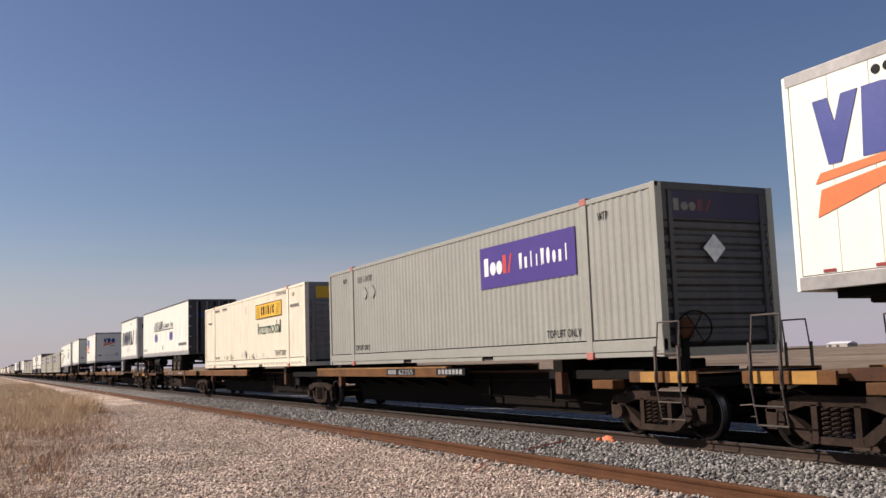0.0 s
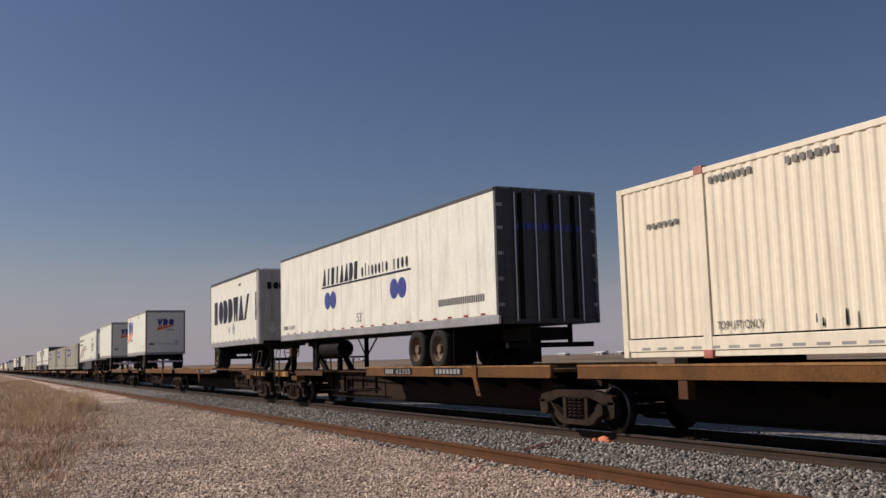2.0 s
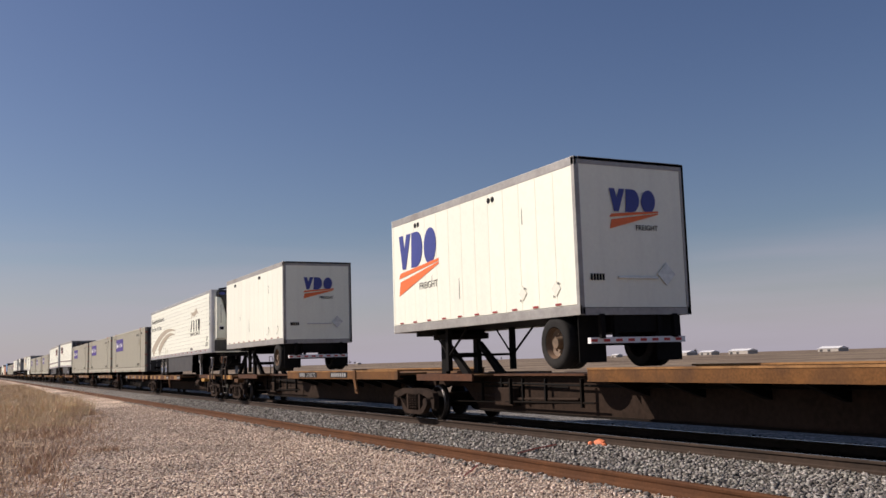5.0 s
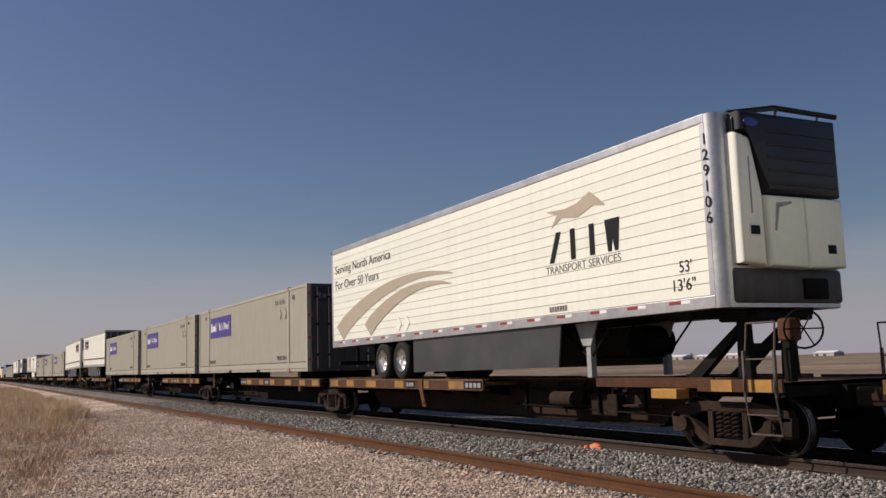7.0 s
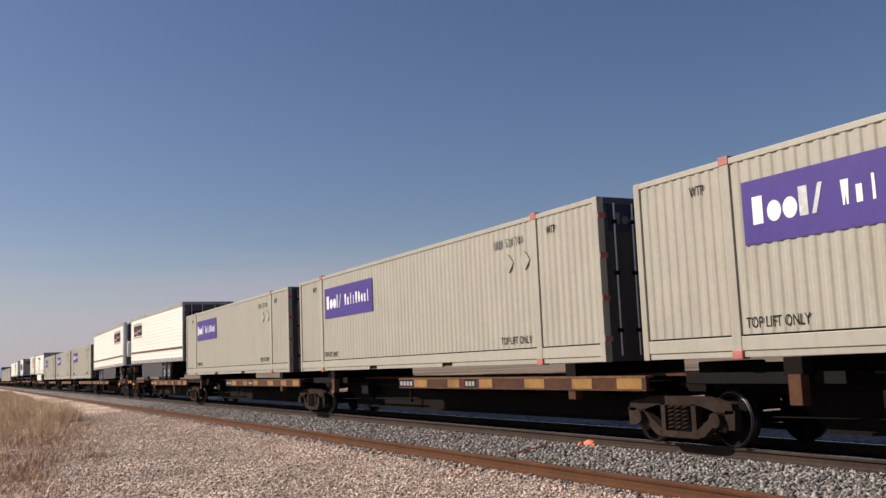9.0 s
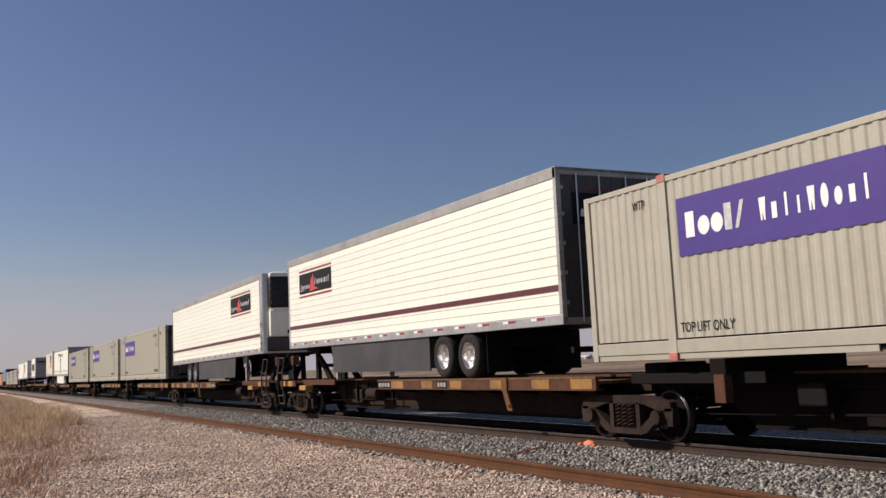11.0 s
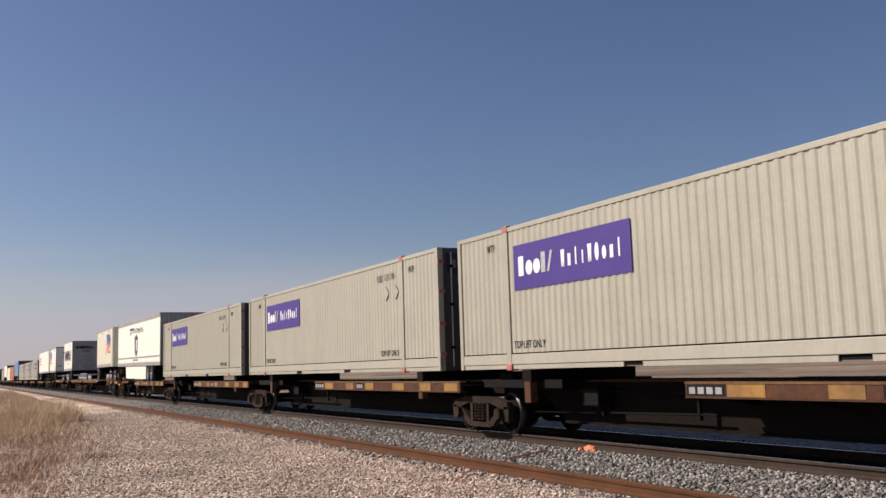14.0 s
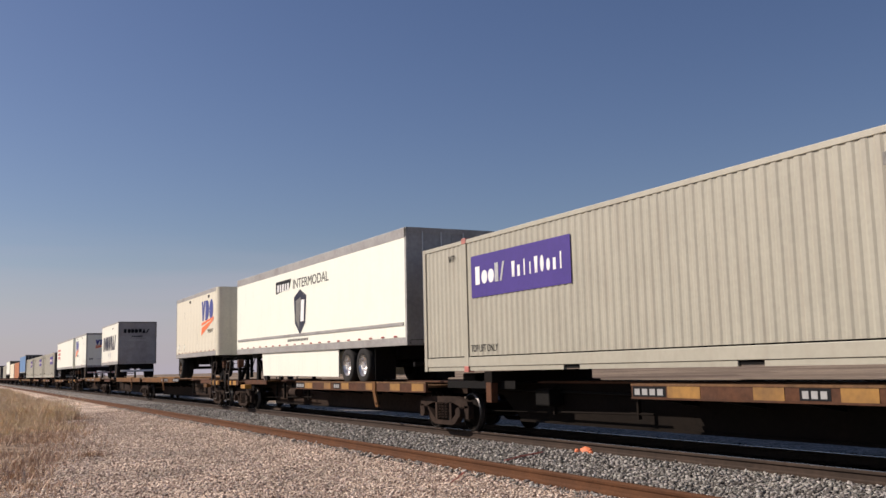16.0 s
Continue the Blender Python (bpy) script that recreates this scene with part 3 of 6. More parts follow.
    for d in ax:
        road_wheel(t, X(d), -W + 0.03, rim_mat)
        road_wheel(t, X(d), W - 0.03, rim_mat)
        part("axle", rods([(X(d), -W + 0.5, 0.5), (X(d), W - 0.5, 0.5)], 0.07, 10), "black", t)
        for yy in (-0.55, 0.45):
            a, b = span(d - 0.45, d + 0.45)
            part("leaf_spring", box(a, b, yy, yy + 0.1, 0.52, 0.66), "black", t)
    a, b = span(ax[0] - 0.9, ax[-1] + 0.9)
    part("bogie_frame", box(a, b, -0.6, 0.6, 0.66, BOX0 + 0.02), "black", t)
    for yy in (-1.2, 0.6):
        a, b = span(ax[0] - 0.72, ax[0] - 0.70)
        part("mud_flap", box(a, b, yy, yy + 0.6, 0.12, BOX0), "black", t)
    lg = leg_at or (L - 2.6)
    for yy in (-0.95, 0.83):
        a, b = span(lg - 0.07, lg + 0.07)
        part("landing_leg", box(a, b, yy, yy + 0.12, -0.02, BOX0 + 0.1, 0.01), "grey_paint" if wall == "ribs" else "black", t)
        if wall == "ribs":
            part("leg_bracket", prism(bmesh.new(), [(X(lg) - 0.34, BOX0), (X(lg) - 0.12, 0.56), (X(lg) + 0.12, 0.56), (X(lg) + 0.34, BOX0)], yy - 0.03, yy), "grey_paint", t)
    part("leg_brace", rods([(X(lg), -0.9, 0.35), (X(lg), 0.88, 0.35)], 0.03), "black", t)
    for yy in (-0.9, 0.88):
        part("leg_strut", rods([(X(lg), yy, 0.32), (X(lg - 1.0), yy, BOX0)], 0.028), "black", t)
        part("leg_strut", rods([(X(lg), yy, 0.32), (X(lg + 0.75), yy, BOX0)], 0.022), "black", t)
    a, b = span(L - 1.4, L - 0.2)
    part("coupler_plate", box(a, b, -0.7, 0.7, BOX0 - 0.1, BOX0 + 0.02), "black", t)
    if skirt:
        a, b = span(ax[-1] + 0.72, lg - 0.42)
        z0 = 0.16
        rake = 0.14
        q = [(a + (rake if s < 0 else 0), z0 + 0.02), (b - (rake if s > 0 else 0), z0 + 0.02), (b, BOX0), (a, BOX0)]
        part("side_skirt", prism(bmesh.new(), q, y + 0.05, y + 0.08), skirt, t, "side skirt below the floor")
        part("side_skirt", prism(bmesh.new(), q, W - 0.08, W - 0.05), skirt, t, "side skirt below the floor")
        tx = X(lg - 0.1)
        part("fuel_tank", rods([(tx, 0.25, 0.62), (tx, 0.95, 0.62)], 0.3, 18), "black", t, "round black fuel tank", smooth=True)
    if tank:
        a, b = span(lg - 2.6, lg - 0.8)
        part("spare_tyre_rack", rods([(a, -0.85, 0.62), (b, -0.85, 0.62)], 0.27, 18), "black", t, "round black underfloor tank", smooth=True)
        part("tank_cap", rods([(a - 0.01, -0.85, 0.62), (a + 0.02, -0.85, 0.62)], 0.24, 18), "grey_rail", t)
    if tape:
        k = 0.6
        while k < L - 0.6:
            a, b = span(k, k + (0.28 if wall == "ribs" else 0.2))
            plate("reflective_tape", "tape", t, rect(a, b, BOX0 + 0.215, BOX0 + 0.255) if wall != "ribs" else rect(a, b, BOX0 + 0.11, BOX0 + 0.16), y - 0.008, 0.003)
            if wall == "ribs":
                a, b = span(k + 0.28, k + 0.48)
                plate("reflective_tape", "sign_white", t, rect(a, b, BOX0 + 0.11, BOX0 + 0.16), y - 0.008, 0.003)
            k += 1.05 if wall == "ribs" else 0.8
    return t, X


def fan_mark(t, x0, z0, w, y, k=1, face=0, at=(0, 0)):
    """A plain brand mark: three blue blocks over two orange wedges."""
    shapes("blue", t, x0, x0 + w, z0, z0 + w * 0.4, y, "vdo", 0.08, 0.06, face=face, at=at)
    for i, (a, b, c, d) in enumerate(((-0.04, 0, -0.10, 0), (-0.14, 0, -0.30, 0))):
        bm = prism(bmesh.new(), [(x0, z0 + c * w), (x0 + w * 1.05, z0 + (0.01 if i == 0 else -0.02) * w), (x0 + w * 1.05, z0 + (0.04 if i == 0 else 0.0) * w), (x0 + 0.04 * w, z0 + a * w)], -0.008, 0)
        ob = part("mark_wedge", bm, "orange", t)
        ob.matrix_basis = pose(at[0], at[1], 0, 0, 0, face) if face else pose(0, y, 0)


def pup_orange(nose_right, side_mark=True, label="", mat="white", mark_at=None, rear="roller", panel_w=0.64):
    t, X = trailer("trailer", label, 8.53, nose_right, "panel", mat, "rusty_rim", 1, "short parcel trailers", rail="grey_rail", rear_mat="white", rear=rear, panel_w=panel_w, cap=0.17,
                   wheel_at=(0.95,), leg_at=6.1, curved=0.3 if nose_right else 0.12)
    L = 8.53
    if side_mark:
        x0 = (X(L) + 0.52) if not nose_right else X(L) - 3.0
        fan_mark(t, x0, 2.58, 2.2, -W - 0.004)
        words("FREIGHT", "ink", t, x0 + 1.2, -W - 0.004, 2.0, 0.16, 1.0)
    for k in (3.05, 6.8):
        for d in (0, 0.17):
            part("vent", rods([(X(k + d), -W - 0.012, 3.62), (X(k + d), -W + 0.02, 3.62)], 0.062, 12), "ink", t, "round black side vent")
    # dents, tears and placards low on the side
    for d, z, h in ((1.9, 2.9, 0.35), (4.7, 1.6, 0.5), (6.1, 2.1, 0.2)):
        plate("scuff", "faded_ink", t, [(X(d), z), (X(d) + 0.025, z + 0.03), (X(d) + 0.018, z + h), (X(d) + 0.004, z + h - 0.05)], -W - 0.003, 0.003)
    for d in (0.75, 1.95):
        diamond(t, X(d), 1.52, -W - 0.003, 0.15, "dirty_white")
        plate("scuff", "faded_ink", t, rect(X(d) - 0.1, X(d) - 0.06, 1.36, 1.40), -W - 0.016, 0.003)
        plate("scuff", "faded_ink", t, rect(X(d) + 0.05, X(d) + 0.12, 1.60, 1.63), -W - 0.016, 0.003)
    if not nose_right:
        xr = X(0) + 0.006
        fan_mark(t, -0.55, 2.92, 1.1, 0, face=90, at=(xr, 0))
        words("FREIGHT", "ink", t, xr + 0.002, 0.05, 2.58, 0.1, 0.52, face=90)
        bars("ink", t, -1.05, -0.72, 1.62, 1.74, 0, 5, face=90, at=(xr, 0))
        part("door_handle", box(xr, xr + 0.03, -0.42, 0.5, 1.66, 1.70), "alu", t, "bright door bar")
        sq = part("placard", box(-0.006, 0.006, -0.15, 0.15, -0.15, 0.15), "placard", t)
        sq.matrix_basis = pose(xr + 0.01, 0.72, 1.75, 45, 0, 0)
        for k in range(8):
            part("rear_reflector", box(xr, xr + 0.008, -1.1 + k * 0.28, -0.96 + k * 0.28, 0.49, 0.54), "red", t)
        for yy in (-0.9, 0.8):
            part("dock_bumper", box(xr - 0.05, xr + 0.05, yy, yy + 0.1, 0.55, 1.0), "black", t)
    return t


def pup_black(nose_right, label):
    # the nose colour has shade put in besides its dirt
    t, X = trailer("trailer", label, 8.53, nose_right, "panel", "dirty_white", "rusty_rim", 1, "short parcel trailers", rail="dark_end" if nose_right else "grey_rail", rear_mat="door_grey" if nose_right else "grey_paint",
                   wheel_at=(1.15,), leg_at=6.3, curved=0.2, panel_w=0.98, cap=0.08, rear="doors" if nose_right else "roller", nose_mat="soiled")
    L, y = 8.53, -W - 0.004
    xl = min(X(0), X(L))
    a = xl + (0.9 if nose_right else 1.2)
    shapes("navy", t, a - 0.12, a + 6.3, 2.02, 3.06, y, "soddwtx", 0.07, 0.0)
    plate("mark_patch", "placard", t, [(a + 3.6, 1.45), (a + 3.82, 1.72), (a + 3.6, 2.0), (a + 3.38, 1.72)], y, 0.006)
    diamond(t, a + 2.8, 1.7, y, 0.16)
    part("vent", rods([(a + 4.6, y - 0.008, 3.55), (a + 4.6, y + 0.02, 3.55)], 0.06, 10), "ink", t)
    part("vent", rods([(a + 4.78, y - 0.008, 3.55), (a + 4.78, y + 0.02, 3.55)], 0.06, 10), "ink", t)
    ex = max(X(0), X(L)) + 0.006
    shapes("ink", t, -0.95, 0.80, 3.14, 3.42, 0, "soddwtx", 0.07, face=90, at=(ex, 0))
    if nose_right:
        shapes("red", t, 0.0, 0.8, 2.9, 3.10, 0, "cxieaau", 0.3, 0.1, face=90, at=(ex, 0))
        for i, ch in enumerate("211556"):
            zz = 3.05 - i * 0.19
            plate("number_patch", "ink", t, rect(X(L) - 0.44, X(L) - 0.28, zz - 0.17, zz), y - 0.004, 0.005)
            words(ch, "sign_white", t, X(L) - 0.41, y - 0.011, zz - 0.15, 0.13)
        for yy in (-0.72, -0.28):
            sq = part("placard", box(-0.006, 0.006, -0.17, 0.17, -0.17, 0.17), "placard", t)
            sq.matrix_basis = pose(ex + 0.008, yy, 1.62, 45, 0, 0)
        part("nose_pipe", rods([(ex + 0.02, 0.82, 1.35), (ex + 0.02, 0.82, 3.75)], 0.02), "alu", t)
        part("air_fitting", box(ex, ex + 0.07, 0.55, 0.95, 1.28, 1.42), "rusty_rim", t)
        part("bump_band", box(X(L) - 0.5, ex + 0.004, -W + 0.2, W - 0.2, BOX0, BOX0 + 0.12), "black", t)
        part("roof_edge", box(X(L) - 0.2, ex + 0.01, -W + 0.16, W - 0.16, BOX1 - 0.05, BOX1 + 0.03, 0.02), "alu", t)
        part("roof_edge", box(X(0), X(L) - 0.2, -W - 0.004, -W + 0.12, BOX1 + 0.002, BOX1 + 0.045, 0.01), "dark_end", t, "dark bent roof edge")
        for zz, hh in ((1.30, 0.5), (2.1, 0.25), (3.45, 0.3)):
            plate("scuff", "faded_ink", t, [(X(L) - 0.26, zz), (X(L) - 0.23, zz + 0.04), (X(L) - 0.235, zz + hh), (X(L) - 0.25, zz + hh - 0.06)], y, 0.003)
    else:
        bars("ink", t, -0.4, 0.35, 2.86, 2.95, 0, 6, face=90, at=(ex, 0))
        bars("placard", t, -0.6, 0.6, 2.62, 2.66, 0, 9, face=90, at=(ex, 0))
    return t


def shipper_trailer():
    t, X = trailer("trailer", "weathered white dry van trailer, dark doors, blue lettering blocks", 16.1, False, "panel", "dirty_white", "rusty_rim", 2, rail="dark_end", rear_mat="dark_end",
                   wheel_at=(3.05, 4.3), leg_at=13.1, tank=True, cap=0.09, panel_w=3.2)
    y = -W - 0.004
    xn = X(16.1)
    a = xn + 4.75
    shapes("navy", t, a, a + 3.2, 2.62, 3.14, y, "tlslttds", 0.2, 0.12)
    shapes("navy", t, a + 3.4, a + 5.45, 2.64, 3.02, y, "alieeaia", 0.45)
    shapes("navy", t, a + 5.7, a + 6.8, 2.64, 3.02, y, "iuea", 0.45)
    plate("underline", "navy", t, rect(a - 0.05, a + 6.9, 2.54, 2.59), y, 0.006)
    for d in (0.49, 1.01, 5.80, 6.32):
        part("round_mark", rods([(a + d, y - 0.006, 2.13), (a + d, y + 0.002, 2.13)], 0.27, 24), "blue", t)
    words("53'", "faded_ink", t, a + 3.0, y, 1.36, 0.26, 0.45)
    bars("faded_ink", t, xn + 13.2, xn + 15.5, 1.50, 1.66, y, 22)
    words("553035", "faded_ink", t, xn + 1.1, y, 1.36, 0.13, 0.7)
    bars("faded_ink", t, xn + 0.5, xn + 1.0, 1.36, 1.49, y, 4)
    ex = X(0) + 0.006
    for yy in (-0.75, 0.05, 0.62):
        part("door_stiffener", box(ex - 0.02, ex + 0.03, yy, yy + 0.09, BOX0 + 0.1, BOX1 - 0.12), "black", t)
    blocks("blue", t, -0.85, 0.85, 3.0, 3.16, 0, 12, 0.1, 0.25, face=90, at=(ex, 0))
    nx = xn - 0.30
    part("nose_unit", box(nx, xn + 0.02, -1.12, 1.12, 1.75, 3.55, 0.05), "plastic", t, "black nose-mounted heater housing")
    for k in range(9):
        part("louvre", box(nx + 0.03, nx + 0.2, -1.135, -1.115, 1.85 + k * 0.085, 1.89 + k * 0.085), "grey_paint", t)
    part("tail_frame", box(ex - 1.3, ex - 0.05, -0.5, 0.5, 0.62, 0.9), "black", t)
    return t


def reefer_unit(t, x, kind):
    """A cooling unit on the nose, which faces +x."""
    def out(name, mat, y0, y1, z0, z1, d0, d1, bev=0.03, label=""):
        return part(name, box(x + d0, x + d1, y0, y1, z0, z1, bev), mat, t, label, smooth=True)
    if kind == "dark":
        def slab(name, mat, outline, d0, d1, bev, label):
            bm = prism_x(bmesh.new(), outline, x + d0, x + d1)
            bmesh.ops.bevel(bm, geom=[e for e in bm.edges if min(v.co.x for v in e.verts) > x + d1 - 0.01], offset=bev, segments=3, affect="EDGES", profile=0.5)
            return part(name, bm, mat, t, label, smooth=True)
        out("unit_case", "plastic", -1.04, 1.0, 1.60, 3.84, 0, 0.26, 0.05)
        slab("corner_cover", "white", [(-1.08, 1.62), (-0.60, 1.58), (-0.60, 2.64), (-0.78, 3.52), (-1.08, 3.58)], 0.0, 0.36, 0.08, "white corner cover")
        slab("grille", "plastic", [(-0.58, 2.67), (1.02, 2.67), (1.02, 3.90), (-1.0, 3.90), (-1.0, 3.62), (-0.78, 3.56)], 0.0, 0.40, 0.08, "black upper grille")
        for k in range(5):
            out("grille_louvre", "plastic", -0.5, 0.95, 2.80 + k * 0.2, 2.84 + k * 0.2, 0.36, 0.415, 0.01)
        slab("cover", "white", [(-0.58, 1.57), (0.20, 1.55), (0.20, 2.64), (-0.58, 2.64)], 0.1, 0.41, 0.06, "white lower cover")
        slab("cover", "white", [(0.22, 1.55), (1.02, 1.57), (1.02, 2.64), (0.22, 2.64)], 0.1, 0.40, 0.06, "white lower cover")
        slab("cover_mark", "grey_rail", [(-0.48, 2.10), (-0.44, 2.10), (-0.36, 2.45), (-0.1, 2.52), (-0.1, 2.56), (-0.42, 2.52)], 0.40, 0.414, 0.0, "")
        out("gauge_frame", "sign_white", -0.95, -0.72, 2.0, 2.2, 0.34, 0.372, 0.01)
        out("gauge", "ink", -0.93, -0.74, 2.03, 2.17, 0.34, 0.376, 0.01)
        out("gauge", "ink", 0.62, 0.80, 1.78, 1.92, 0.38, 0.408, 0.01)
        part("side_script", box(x + 0.355, x + 0.364, -0.88, -0.85, 2.35, 3.2), "grey_rail", t)
        part("roof_bar", rods([(x + 0.02, -0.9, 3.95), (x + 0.22, -0.1, 4.06), (x + 0.32, 1.12, 4.0)], 0.045, 8), "plastic", t, "black curved roof bar")
        for yy in (-0.1, 0.8):
            part("roof_bar_leg", rods([(x + 0.2, yy, 3.82), (x + 0.25, yy, 4.03)], 0.022), "plastic", t)
        badge = lathe(bmesh.new(), [(0.0, -0.012), (0.13, -0.012), (0.13, 0.0)], 20)
        bo = part("badge", badge, "blue", t, "blue oval badge")
        bo.matrix_basis = pose(x + 0.41, -0.82, 3.72, 0, 0, 90) @ Matrix.Diagonal((1.1, 1, 0.5, 1))
    else:
        out("unit_case", "white", -1.05, 1.0, 1.62, 3.97, 0, 0.34, 0.14)
        out("grille", "plastic", -1.06, 0.02, 2.62, 3.80, 0.08, 0.40, 0.09, "black louvred grille")
        for k in range(4):
            out("louvre", "plastic", -1.02, -0.04, 2.76 + k * 0.25, 2.86 + k * 0.25, 0.3, 0.43, 0.03)
        out("side_grille", "plastic", 0.88, 1.04, 2.62, 3.70, 0.1, 0.38, 0.05)
        out("sill_grille", "plastic", -0.2, 1.02, 2.52, 2.66, 0.1, 0.39, 0.04)
        out("cover", "white", 0.06, 0.86, 2.66, 3.96, 0.24, 0.42, 0.07, "white cover")
        out("dark_band", "ink", 0.14, 0.80, 3.22, 3.42, 0.40, 0.426, 0.0)
        out("stripe", "maroon", 0.14, 0.80, 3.18, 3.21, 0.40, 0.427, 0.0)
        for a, b in ((-1.06, -0.16), (-0.14, 0.46), (0.48, 1.02)):
            out("cover", "white", a, b, 1.58, 2.54, 0.2, 0.41, 0.05, "white lower cover")
        out("gauge", "ink", -0.42, -0.26, 1.68, 1.82, 0.40, 0.42, 0.0)
        out("vent_slot", "ink", 0.2, 0.42, 1.80, 1.90, 0.40, 0.42, 0.0)
        out("vent_slot", "ink", 0.52, 0.72, 1.80, 1.88, 0.40, 0.42, 0.0)
        part("roof_cap", rods([(x + 0.2, -0.3, 3.98), (x + 0.2, 0.8, 3.98)], 0.05), "plastic", t)
    out("nose_base", "dark_end", -1.12, 1.12, BOX0 + 0.06, 1.56, 0, 0.19 if kind == "dark" else 0.215, 0.05)
    out("nose_bracket", "black", 0.25, 0.75, 1.1, 1.42, 0.1, 0.25, 0.03)


def reefer(kind, nose_right, label, L=16.2):
    t, X = trailer("trailer", label, L, nose_right, "ribs", "white", "rim", 2, "refrigerated trailers", rail="alu" if kind == "dark" else "grey_rail", skirt="skirt",
                   rear_mat="dark_end", nose_mat="alu", cap=0.14 if kind == "dark" else 0.22, wheel_at=(3.72, 4.92), leg_at=12.6, curved=0.2)
    y = -W - 0.004
    if nose_right:
        reefer_unit(t, X(L) - (0.14 if kind == "dark" else 0.16), kind)
    if kind == "dark":
        xr = X(0)
        # sweeping bands near the rear
        for a0, a1, hw in ((0.55, 8.0, 0.30), (2.75, 7.9, 0.24)):
            pts_u, pts_d = [], []
            for k in range(15):
                u = k / 14
                xx = xr + a0 + (a1 - a0) * u
                zz = BOX0 + 0.36 + (1.18 if a0 < 1 else 0.93) * math.sin(u * math.pi * 0.66) ** 0.8
                ww = hw * (1 - u) ** 0.7 + 0.015
                pts_u.append((xx - ww * 0.5, zz + ww * 0.8))
                pts_d.append((xx + ww * 1.2, zz - ww * 0.5))
            plate("sweep_band", "taupe", t, pts_d + pts_u[::-1], y - (0.007 if a0 > 1 else 0.0), 0.005)
        words("Serving North America", "ink", t, xr + 0.32, y, 3.17, 0.24, 4.15)
        words("For Over 50 Years", "ink", t, xr + 0.32, y, 2.71, 0.24, 3.3)
        m = xr + 11.85
        shapes("ink", t, m + 0.05, m + 2.4, 2.14, 2.70, y, "xllw", 0.3)
        words("TRANSPORT SERVICES", "faded_ink", t, m, y, 1.94, 0.14, 2.3)
        plate("beast_mark", "taupe", t, [(m + 0.25, 2.80), (m + 0.6, 2.95), (m + 1.1, 2.88), (m + 1.6, 3.02), (m + 1.95, 2.96), (m + 1.75, 3.12), (m + 1.5, 3.28), (m + 1.1, 3.14), (m + 0.7, 3.10), (m + 0.08, 3.14), (m + 0.45, 3.02)], y, 0.005, "taupe animal-like mark")
        words("53'", "ink", t, X(L) - 0.95, y, 1.58, 0.18, 0.28)
        words("13'6\"", "ink", t, X(L) - 1.15, y, 1.30, 0.18, 0.5)
        bars("faded_ink", t, xr + 11.9, xr + 12.5, 1.22, 1.32, y, 7)
        diamond(t, xr + 4.9, 1.42, y, 0.2, "white")
        diamond(t, xr + 5.4, 1.42, y, 0.2, "white")
        for i, ch in enumerate("129106"):
            words(ch, "ink", t, X(L) - 0.27, y - 0.006, 3.45 - i * 0.24, 0.17)
    else:
        stripe_a, stripe_b = sorted((X(0.1), X(L - 0.30)))
        plate("stripe", "maroon", t, rect(stripe_a, stripe_b, 1.60, 1.72), y, 0.004, "maroon stripe")
        x0 = X(L) - 4.4 if nose_right else X(L) + 1.36
        plate("sign_panel", "ink", t, rect(x0, x0 + 2.93, 2.70, 3.34), y, 0.006, "black sign panel")
        plate("sign_edge", "tape", t, rect(x0, x0 + 2.93, 3.40, 3.46), y, 0.006)
        plate("sign_edge", "tape", t, rect(x0, x0 + 2.93, 2.58, 2.64), y, 0.006)
        plate("sign_mark", "red", t, [(x0 + 1.0, 2.74), (x0 + 1.8, 2.78), (x0 + 1.42, 2.88), (x0 + 1.35, 3.28), (x0 + 1.12, 3.1)], y - 0.007, 0.004)
        shapes("sign_white", t, x0 + 0.12, x0 + 1.0, 2.84, 3.0, y - 0.007, "xiaiaia", 0.5, 0.25)
        plate("flourish", "sign_white", t, rect(x0 + 0.08, x0 + 0.5, 2.80, 2.815), y - 0.007, 0.004)
        shapes("sign_white", t, x0 + 1.4, x0 + 2.75, 2.92, 3.12, y - 0.007, "xiaiaiail", 0.5, 0.25)
        if nose_right:
            words("53", "ink", t, X(L) - 0.3, y - 0.006, 1.95, 0.17, 0.2)
            for i, ch in enumerate("1449"):
                words(ch, "ink", t, X(L) - 0.24, y - 0.006, 1.72 - i * 0.22, 0.17)
        else:
            ex = X(0) + 0.006
            part("door_sign", box(ex - 0.01, ex + 0.004, -0.95, 0.95, 2.85, 3.45), "ink", t)
            part("door_stripe", box(ex - 0.01, ex + 0.006, -0.95, 0.95, 3.5, 3.56), "maroon", t)
            blocks("sign_white", t, -0.8, 0.3, 3.0, 3.14, 0, 7, 0.2, 0.25, face=90, at=(ex, 0))
    return t


